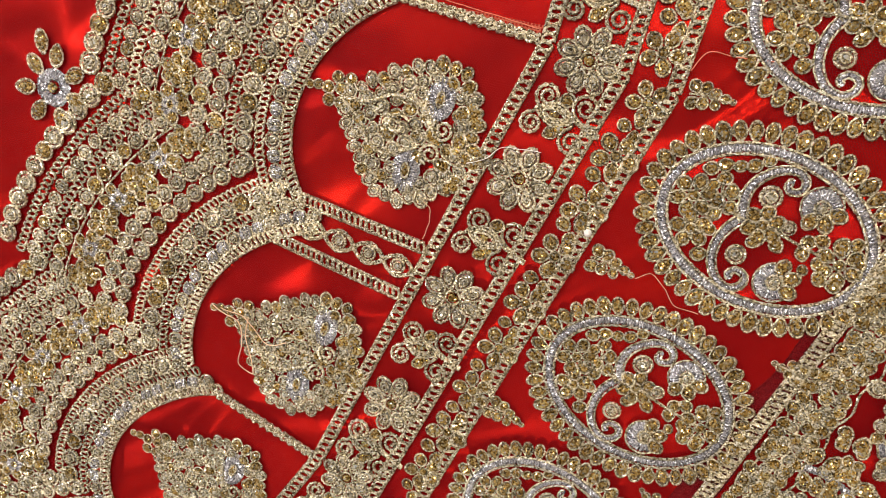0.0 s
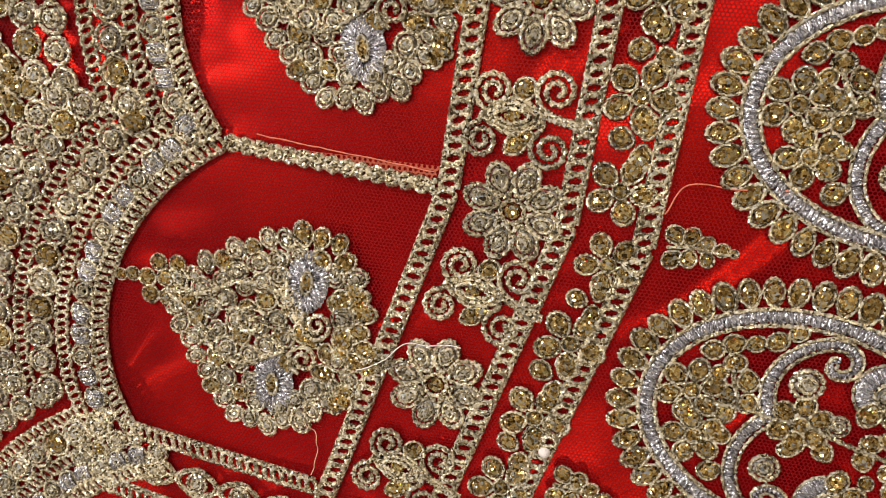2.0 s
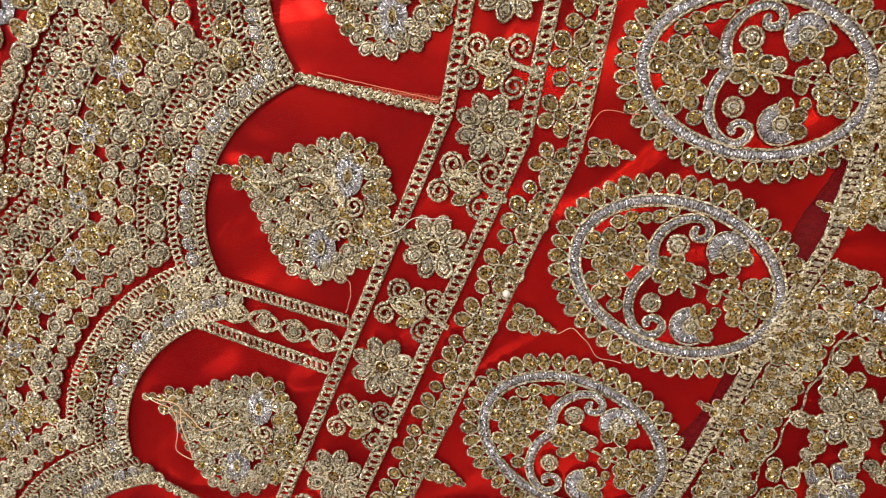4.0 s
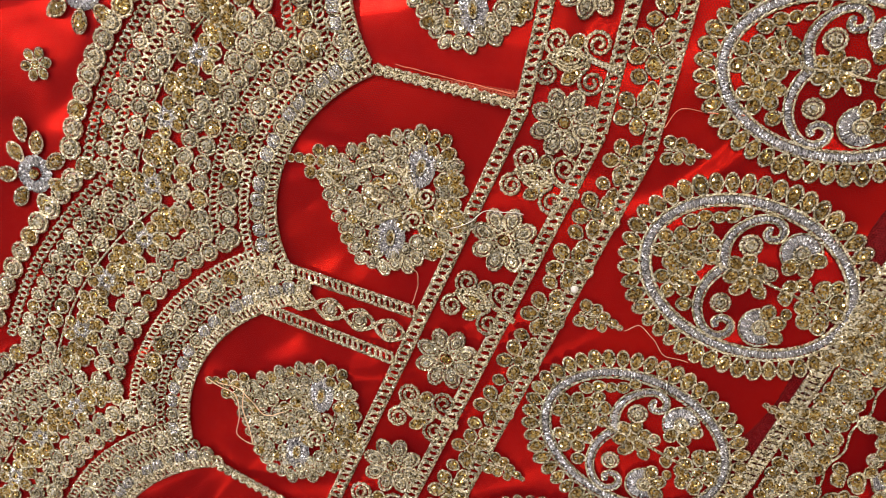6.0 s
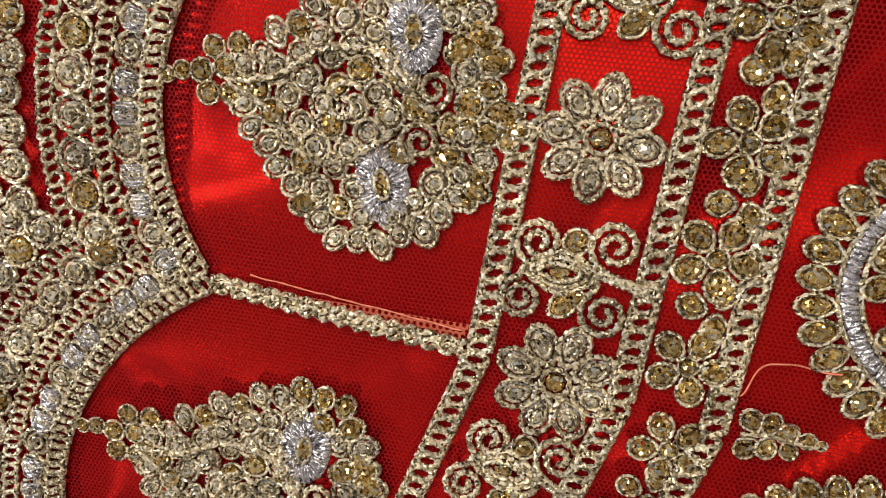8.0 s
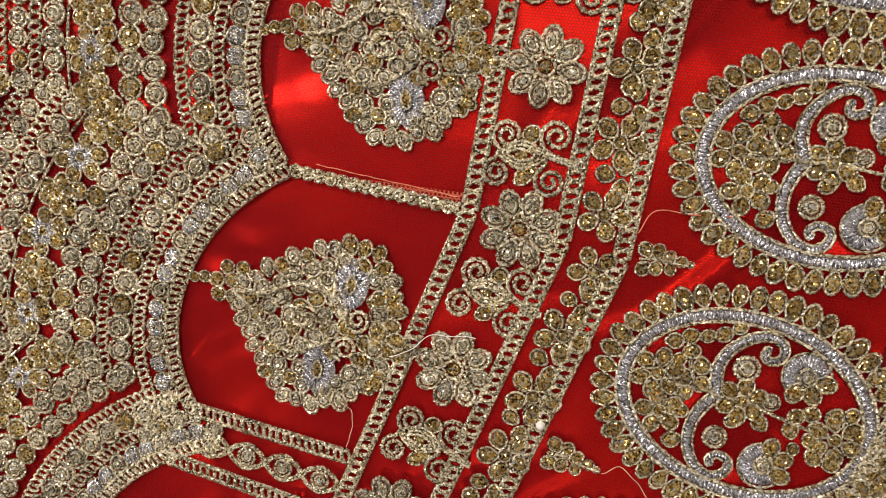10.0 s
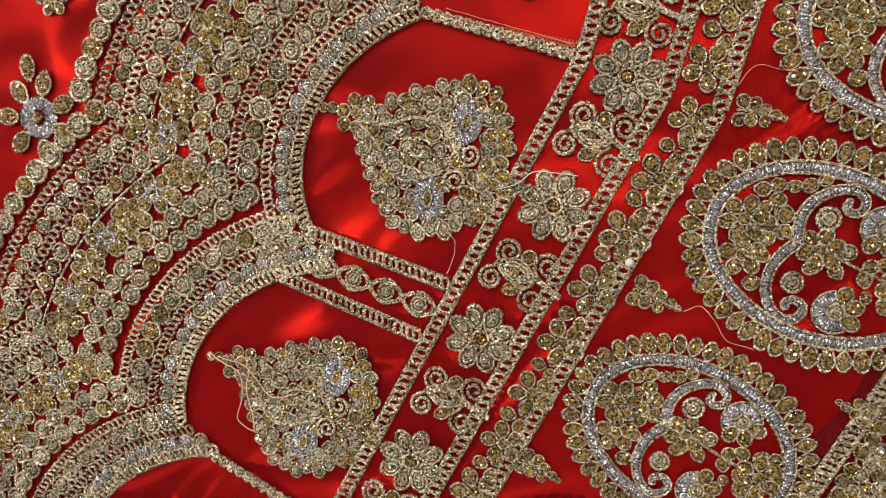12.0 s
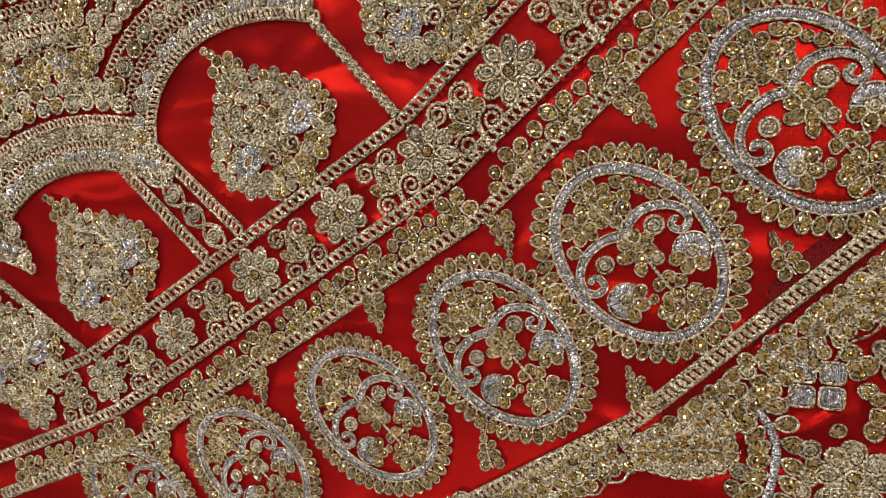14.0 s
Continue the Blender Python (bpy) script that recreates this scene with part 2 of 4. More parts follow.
# ---- the small pieces that all motifs are made of; radius 1 mm, scaled where they are sewn ----
def stone_meshes(tag, point, heavy):
    """heavy: bands of thread and glitter round a small gem; else one band round a large gem."""
    rings = [tube(outline(0.87, 0.87, 30, point, 0.2), 0.165 if heavy else 0.135, 4, True, 1.15, 0.22)]
    if heavy:
        rings.append(tube(outline(0.47, 0.47, 20, point, 0.34), 0.12, 4, True, 1.15, 0.25))
    base = dome(0.70 if heavy else 0.84, 0.70 if heavy else 0.84, 0.42 if heavy else 0.1, 14, point)
    g = 0.36 if heavy else 0.72
    gem = shifted(facets(g, g, 0.26 if heavy else 0.5, 9, point), dz=0.32 if heavy else 0.1)
    thread = joined(*rings, base)
    cut = sum(len(r[1]) for r in rings)
    slots = [0] * cut + [1] * len(base[1])
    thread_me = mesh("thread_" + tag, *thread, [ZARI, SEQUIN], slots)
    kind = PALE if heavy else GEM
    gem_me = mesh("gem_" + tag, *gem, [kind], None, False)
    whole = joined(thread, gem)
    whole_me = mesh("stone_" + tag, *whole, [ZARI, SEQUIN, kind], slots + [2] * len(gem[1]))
    flags = [True] * len(slots) + [False] * len(gem[1])
    whole_me.polygons.foreach_set("use_smooth", flags)
    return thread_me, gem_me, whole_me


ROUND = stone_meshes("round", 0.0, False)
DISC = stone_meshes("disc", 0.0, True)
DROP = stone_meshes("drop", 0.36, False)
PETAL = stone_meshes("petal", 0.38, True)
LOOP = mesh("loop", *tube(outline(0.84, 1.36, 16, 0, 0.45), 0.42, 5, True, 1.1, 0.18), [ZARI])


def stone(parent, kind, x, y, r, turn=0.0, long=1.0, z=0.0, name="stone"):
    """A ringed stone, its cut gem a piece of its own."""
    a = part(name, kind[0], parent, x, y, z, turn, r * long, r, r)
    part("gem", kind[1], a)
    return a


def bead(parent, kind, x, y, r, turn=0.0, long=1.0, z=0.0, name="stone"):
    """A ringed stone of the dense rows, in one piece."""
    j = 1 + random.uniform(-0.07, 0.07)
    return part(name, kind[2], parent, x + random.uniform(-0.25, 0.25), y + random.uniform(-0.25, 0.25), z, turn + random.uniform(-0.2, 0.2), r * long * j, r * j, r)


def cord(parent, path, r, material, name="cord", closed=False, knots=0.2, label="", seg=5):
    return part(name, mesh(name, *tube(path, r, seg, closed, 1.0, knots), [material]), parent, label=label)


def dense(path, step, z=0.4):
    return [(x, y, z) for x, y, _ in even(path, step)]


# ---- the layout of the skirt's panels ----
# corner of the inner braid where a panel begins, its heading, stretch along and across, lean of its inner half
PANELS = {
    "A": (71.6, 181.3, 19.0, 1.0, 1.0, 0.0),
    "B": (28.5, 56.0, 31.9, 1.0, 1.0, 0.15),
    "C": (-41.5, -56.5, 41.5, 0.91, 0.95, 0.25),
    "D": (-121.5, -147.0, 52.0, 0.88, 0.9, 0.3),
}
LENGTH = 132.5


def at(key, s, r):
    """Place on the cloth of a point s along and r across a panel."""
    x, y, head, ks, kr, lean = PANELS[key]
    a = radians(head)
    s, r = ks * s + lean * max(0.0, -r), kr * r
    return x - math.sin(a) * s + math.cos(a) * r, y - math.cos(a) * s - math.sin(a) * r


def turned(key):
    return -radians(PANELS[key][2] - 31.9)


def spot(x, y, turn=0.0, s=1.0, z=0.0):
    return Matrix.LocRotScale((x * MM, y * MM, z * MM), Euler((0, 0, turn)), (s, s, s))


# ---- structure: room, table, lining, net ----
def slab(name, x0, x1, y0, y1, z0, z1, material, label, category=""):
    v = [(x, y, z) for z in (z0, z1) for y in (y0, y1) for x in (x0, x1)]
    f = [(0, 2, 3, 1), (4, 5, 7, 6), (0, 1, 5, 4), (2, 6, 7, 3), (1, 3, 7, 5), (0, 4, 6, 2)]
    ob = new(name, mesh(name, v, f, [material], None, False))
    return tagged(ob, label, category or name.split("_")[0], "", "structure")


slab("floor", -1700, 1700, -1700, 1700, -800, -760, FLOOR, "plain stone-coloured shop floor")
slab("ceiling", -1700, 1700, -1700, 1700, 1900, 1940, WALL, "plain off-white ceiling")
slab("wall_north", -1700, 1700, 1640, 1700, -760, 1900, WALL, "plain off-white painted wall")
slab("wall_south", -1700, 1700, -1700, -1640, -760, 1900, WALL, "plain off-white painted wall")
slab("wall_east", 1640, 1700, -1640, 1640, -760, 1900, WALL, "plain off-white painted wall")
slab("wall_west", -1700, -1640, -1640, 1640, -760, 1900, WALL, "plain off-white painted wall")


def block(x0, x1, y0, y1, z0, z1):
    v = [(x, y, z) for z in (z0, z1) for y in (y0, y1) for x in (x0, x1)]
    return v, [(0, 2, 3, 1), (4, 5, 7, 6), (0, 1, 5, 4), (2, 6, 7, 3), (1, 3, 7, 5), (0, 4, 6, 2)]


table = thing("table", "dark wooden display table under the red cloth", "table", z=-760)
part("tabletop", mesh("tabletop", *block(-380, 380, -400, 400, 730, 754), [WOOD], None, False), table)
leg_me = mesh("leg", *block(-30, 30, -30, 30, 0, 730), [WOOD], None, False)
for x in (-335, 335):
    for y in (-355, 355):
        part("leg", leg_me, table, x, y)


def sheet(name, x0, x1, y0, y1, step, height, material, label, keep=None):
    nx, ny = int((x1 - x0) / step) + 1, int((y1 - y0) / step) + 1
    verts = [(x0 + i * step, y0 + j * step, height(x0 + i * step, y0 + j * step)) for j in range(ny) for i in range(nx)]
    faces = [(j * nx + i, j * nx + i + 1, (j + 1) * nx + i + 1, (j + 1) * nx + i) for j in range(ny - 1) for i in range(nx - 1)
             if keep is None or keep(x0 + i * step, y0 + j * step)]
    ob = new(name, mesh(name, verts, faces, [material]))
    return tagged(ob, label, "cloth", "", "structure")


def folds(x, y):
    """Soft folds of the loose satin under the net."""
    u, v = 0.94 * x + 0.34 * y, -0.34 * x + 0.94 * y
    w = noise.noise(Vector((u * 0.012, v * 0.036, 3.1))) * 5.0
    w += noise.noise(Vector((u * 0.03 + 9, v * 0.08, 7.7))) * 2.0
    w += abs(noise.noise(Vector((u * 0.02 + 4, v * 0.05, 1.7)))) * 2.6
    w += max(0.0, 1 - 5 * abs(noise.noise(Vector((u * 0.014 + 2, v * 0.034, 5.3))))) ** 2 * 2.2
    crease = max(0.0, 1 - 9 * abs(noise.noise(Vector((u * 0.011 + 6, v * 0.042, 8.9))))) ** 2
    crease += 0.7 * max(0.0, 1 - 8 * abs(noise.noise(Vector((u * 0.03 + 1, v * 0.022 + 5, 2.3))))) ** 2
    return -0.9 - 2.6 / (1 + math.exp(1.6 * w)) + 0.25 * min(1.0, crease)


def cut_edge(s):
    """Where the lining stops short of the outer braid."""
    q = min(1.0, max(0.0, (s - 95.0) / 18.0))
    return 88.5 + 1.6 * math.sin(s * 0.07) + 0.8 * math.sin(s * 0.19) + 8 * q


def ribbon(name, near, far, height, material, label):
    """A sheet laid along the panels, from one edge line to another."""
    ns, nr, a, verts = 300, 200, radians(31.9), []
    for i in range(ns + 1):
        s = -200 + 560 * i / ns
        for j in range(nr + 1):
            r = near(s) + (far(s) - near(s)) * j / nr
            x, y = 28.5 - math.sin(a) * s + math.cos(a) * r, 56 - math.cos(a) * s - math.sin(a) * r
            verts.append((x, y, height(x, y)))
    faces = [(i * (nr + 1) + j, (i + 1) * (nr + 1) + j, (i + 1) * (nr + 1) + j + 1, i * (nr + 1) + j + 1) for i in range(ns) for j in range(nr)]
    return tagged(new(name, mesh(name, verts, faces, [material])), label, "cloth", "", "structure")


ribbon("lining", lambda s: -230, cut_edge, folds, SATIN, "crumpled bright red satin lining under the net")
ribbon("border_lining", lambda s: 97.2, lambda s: 230, folds, SATIN, "red satin lining under the outer border")
sheet("underskirt", -280, 280, -320, 260, 4.0, lambda x, y: -5.0 + 0.5 * math.sin(x * 0.05 + y * 0.03), MAROON, "dark maroon cloth showing past the lining's edge")
sheet("net", -260, 260, -300, 240, 4.0, lambda x, y: -0.25, NET, "fine red net that carries the embroidery")


# ---- motifs ----
def daisy():
    """Eight looped petals round a dark bead, between the two braids."""
    t = thing("flower_motif", "eight-petalled gold thread flower with amber stones on red net", "flower motif", "flowers between the braids")
    for i in range(8):
        a = 2 * math.pi * i / 8 + 0.2
        stone(t, PETAL, 5.3 * math.cos(a), 5.3 * math.sin(a), 2.3, a, 1.4, 0.05, "petal")
    cord(t, outline(1.9, 1.9, 20, 0, 0.7), 0.4, ZARI, "centre_ring", True)
    part("centre_bead", ROUND[1], t, 0, 0, 0.3, 0, 1.9, label="dark amber centre bead")
    return t


def butterfly():
    """A pointed leaf with four curled tendrils."""
    t = thing("scroll_motif", "butterfly-shaped gold cord scroll motif with amber stone", "scroll motif", "scrolls between the braids")
    leaf = part("leaf", mesh("leaf", *joined(*[tube([(x, y * (1 - 0.35 * abs(x) / 4.6), z) for x, y, z in outline(4.7 - 1.0 * k, 2.9 - 0.85 * k, 30, 0.2, 0.35 + 0.15 * k)], 0.44, 4, True, 1.1, 0.22) for k in range(3)]), [ZARI]), t, -0.2, 0.5, 0, radians(-25))
    part("gem", DROP[1], leaf, 0, 0, 0.3, 0, 1.9, 1.2, 1.3)
    for cx, cy, r, a0, turns in ((-1.4, 5.1, 3.1, 216, -1.9), (7.6, 1.5, 3.3, 203, -1.9), (-6.0, -1.2, 2.9, 85, 1.9), (3.5, -6.5, 3.3, 98, 1.9)):
        part("tendril", mesh("tendril", *tube(spiral(cx, cy, r, 0.55, a0, turns, 44), 0.5, 5, False, 1.1, 0.25), [ZARI]), t)
    for ctrl in ([(-3.7, 3.3), (-4.6, 2.2), (-5.4, 1.6), (-5.8, 1.5)], [(4.4, 0.3), (5.4, -1.4), (7.4, -3.2), (10.4, -5.4)], [(3.8, -0.8), (5.8, -2.6), (8.0, -4.4), (10.2, -6.0)], [(3.4, -1.6), (3.9, -2.4), (3.1, -3.2)], [(-3.9, 3.0), (-3.2, 2.6), (-2.4, 2.4)]):
        cord(t, curve_points(ctrl, 22, z=0.5), 0.5, ZARI, "stem")
    stone(t, ROUND, 3.1, 3.6, 1.9, 0.4, 1.1)
    stone(t, DROP, -1.4, -3.9, 1.8, 0.3, 1.2)
    stone(t, DROP, 0.6, -3.2, 1.4, 2.6, 1.2)
    return t


def five_flower():
    t = thing("small_flower", "small five-petalled flower of amber stones", "flower motif", "small flowers along the braid")
    for i in range(5):
        a = 2 * math.pi * i / 5 + 1.75
        stone(t, DROP, 2.9 * math.cos(a), 2.9 * math.sin(a), 1.7, a, 1.2, 0, "petal")
    stone(t, ROUND, 0, 0, 1.25, 0, 1, 0.35, "centre")
    return t


def three_cluster():
    t = thing("stone_cluster", "cluster of three amber stones against the braid", "stone cluster", "stone clusters along the braid")
    for x, y in ((-2.2, 1.6), (1.2, 2.2), (-0.4, -1.2)):
        stone(t, DROP, x, y, 1.55, math.atan2(y, x), 1.15)
    return t


def wedge():
    """A triangle of stones that points away from the braid."""
    t = thing("leaf_motif", "triangular leaf of amber stones with gold thread", "leaf motif", "leaves between the medallions")
    for x, y, r, a in ((-3.6, 2.3, 1.8, 2.2), (-3.9, -1.9, 1.8, 3.9), (-0.9, 2.1, 1.7, 1.2), (-1.2, -1.6, 1.7, 4.6), (1.5, 0.9, 1.6, 0.8), (1.9, -1.7, 1.4, 5.2), (4.2, 0.1, 1.4, 0.0), (6.2, -0.4, 0.9, 0.0)):
        stone(t, DROP, x, y, r, a, 1.15)
    cord(t, curve_points([(-5, 0.2), (-1, 0.4), (3, -0.3), (6.8, -0.5)], 16, z=0.6), 0.35, ZARI, "stem")
    return t


def satin_ring(path, half, step, closed=True, rise=0.55, taper=0.0):
    """A band of flat satin stitches laid side by side across a path, each a bundle of its own length, height and slant, with gaps between."""
    verts, faces, w = [], [], 7
    line = even(path, step / 4, closed)
    n = len(line)
    wide, slant, high = half, 0.0, 1.0
    for i, (x, y, a) in enumerate(line):
        if i % 4 == 0:
            wide, slant, high = half * random.uniform(0.9, 1.12), random.uniform(-0.45, 0.45) * step, random.uniform(0.6, 1.25)
        gap = i % 4 == 3
        h = (wide * 0.88 if gap else wide) * (1 - taper * i / n)
        for j in range(w):
            q = 2 * j / (w - 1) - 1
            up = -0.1 if gap else 0.12 + rise * (1 - q ** 4) * high * (1.0 if i % 4 == 1 else 0.82)
            dx, dy = slant * q, q * h
            verts.append((x + dx * math.cos(a) - dy * math.sin(a), y + dx * math.sin(a) + dy * math.cos(a), up))
    for i in range(n if closed else n - 1):
        for j in range(w - 1):
            k = (i + 1) % n
            faces.append((i * w + j, k * w + j, k * w + j + 1, i * w + j + 1))
    return verts, faces


CAP = mesh("silver_knot", *satin_ring([(-0.72, 0, 0), (0, 0, 0), (0.72, 0, 0)], 0.7, 0.26, False), [SILVER])


def fan(t, cx, cy, r, face):
    """A half flower: silver stitches fanned round a stone, three petals on its open side."""
    a = radians(face)
    turns = [math.pi * (i / 24 - 0.5) * 1.25 for i in range(25)]
    f = part("fan", mesh("fan", *satin_ring([(cx + r * math.cos(a + q), cy + r * math.sin(a + q), 0) for q in turns], 1.45, 0.62, False), [SILVER]), t, label="silver satin-stitch fan")
    for d in (1.75, -1.5):
        cord(f, [(cx + (r + d) * math.cos(a + q), cy + (r + d) * math.sin(a + q), 0.35) for q in turns], 0.28, ZARI, "edge_cord")
    for k in (-1, 0, 1):
        b = a + math.pi + 0.85 * k
        stone(t, DROP, cx + 4.0 * math.cos(b), cy + 4.0 * math.sin(b), 2.0, b, 1.25)
    stone(t, DISC, cx - 0.3 * math.cos(a), cy - 0.3 * math.sin(a), 2.0, 0, 1, 0.2)


LEAN = radians(28)


def medallion():
    """An oval: stones round a silver ring, and inside it two scrolls, fans and flowers; its long axis lies along x."""
    t = thing("oval_medallion", "oval medallion of amber stones round a silver satin-stitch ring", "medallion", "row of oval medallions")

    def put(x, y):
        return x * math.cos(LEAN) - y * math.sin(LEAN), x * math.sin(LEAN) + y * math.cos(LEAN)

    def oval(a, b, n, z=0.0):
        return [(x, y, z) for x, y, _ in outline(a, b, n)]

    ring = part("silver_ring", mesh("silver_ring", *satin_ring(oval(25.0, 18.2, 120), 1.05, 0.8), [SILVER]), t, label="silver satin-stitch ring")
    cord(ring, oval(26.35, 19.55, 170, 0.3), 0.36, ZARI, "edge_cord", True)
    cord(ring, oval(23.65, 16.85, 150, 0.3), 0.4, ZARI, "edge_cord", True)
    for x, y, a in even(oval(28.9, 22.2, 120), 3.55, True):
        stone(t, DROP, x, y, 1.92 * random.uniform(0.93, 1.07), a - math.pi / 2 + random.uniform(-0.18, 0.18), 1.48)
    for ctrl in ([(-4.4, 2.6), (-5.0, 4.6), (-4.4, 8.6), (-2.0, 12.0), (2.6, 14.2), (6.8, 14.0), (8.8, 11.6), (7.8, 9.2), (5.2, 9.4), (5.0, 11.2), (6.4, 11.6)],
                 [(-4.6, 3.4), (-8.0, 1.2), (-10.6, -2.0), (-12.0, -6.4), (-11.2, -11.0), (-8.6, -13.8), (-5.6, -13.6), (-4.2, -11.4), (-6.0, -9.5), (-8.2, -10.2), (-7.6, -11.8)]):
        line = [(*put(x, y), z) for x, y, z in curve_points(ctrl, 80)]
        sc = part("scroll", mesh("scroll", *satin_ring(line, 1.0, 0.7, False, 0.5, 0.45), [SILVER]), t, label="curled silver satin-stitch scroll")
        steps = even(line, 0.7)
        for side in (-1.25, 1.25):
            edge = [(x - side * (1 - 0.45 * i / len(steps)) * math.sin(a), y + side * (1 - 0.45 * i / len(steps)) * math.cos(a), 0.4) for i, (x, y, a) in enumerate(steps)]
            cord(sc, edge, 0.3, ZARI, "edge_cord")
    for x, y, r in ((1.2, 8.2, 2.7), (-6.4, -5.6, 2.5), (5.2, 0.6, 1.9)):
        stone(t, DISC, *put(x, y), r)
    fan(t, *put(12.4, 5.4), 3.0, 100 + 28)
    fan(t, *put(2.2, -12.6), 3.0, 190 + 28)
    # flowers: centre, petals, reach, size of a petal
    for cx, cy, n, reach, size in ((-16.2, 9.0, 6, 3.5, 1.75), (-16.8, 1.0, 5, 3.0, 1.75), (-0.4, 1.4, 6, 3.1, 1.75), (16.6, -8.4, 6, 3.7, 1.8)):
        x0, y0 = put(cx, cy)
        for i in range(n):
            a = 2 * math.pi * i / n + cx
            stone(t, DROP, x0 + reach * math.cos(a), y0 + reach * math.sin(a), size * 1.08, a, 1.2)
        stone(t, ROUND, x0, y0, 1.5, 0, 1, 0.3)
    for x, y, r in ((-12.2, 15.4, 1.8), (-8.8, 16.0, 1.8), (-9.0, 12.8, 1.7), (-5.6, 15.6, 1.5), (-2.4, 15.6, 1.7), (0.8, 16.6, 1.5), (-11.6, 11.4, 1.5), (-7.4, 9.6, 1.9), (-10.8, 7.6, 1.7), (-8.0, 5.8, 1.7), (-11.4, 4.4, 1.7), (-12.6, 0.6, 1.6), (-15.0, -5.4, 1.9),
                    (2.6, -3.6, 1.8), (-2.6, -2.6, 1.6), (8.4, -5.6, 1.8), (9.8, -2.8, 1.7), (12.6, -2.6, 1.8), (12.0, -8.2, 1.7), (12.2, -11.8, 1.8), (15.4, -13.6, 1.7), (21.0, -8.2, 1.6), (8.6, -9.6, 1.3), (17.0, -3.6, 1.9), (20.2, -3.8, 1.7)):
        stone(t, ROUND if r < 1.75 else DROP, *put(x, y), r, x, 1.15)
    for ctrl in ([(-4.6, 2.8), (0, 1.4), (5, -1.8), (10, -4.8), (16, -8)], [(-4.6, 3.0), (-8.4, 5.0), (-13, 6.4), (-16, 8.6)], [(-9, 6), (-9.6, 10), (-8.8, 14)]):
        cord(t, [(*put(x, y), z) for x, y, z in curve_points(ctrl, 34, z=0.55)], 0.42, ZARI, "stem")
    return t


BUSH = [(-16.5, 9.5), (-9.4, 12.6), (-1.0, 15.0), (8.6, 16.2), (15.8, 14.6), (18.8, 8.6), (18.6, 1.5), (17.6, -6.0), (12.6, -11.0), (5.6, -16.6), (-4.7, -18.0), (-11.0, -13.0), (-14.2, -3.0)]


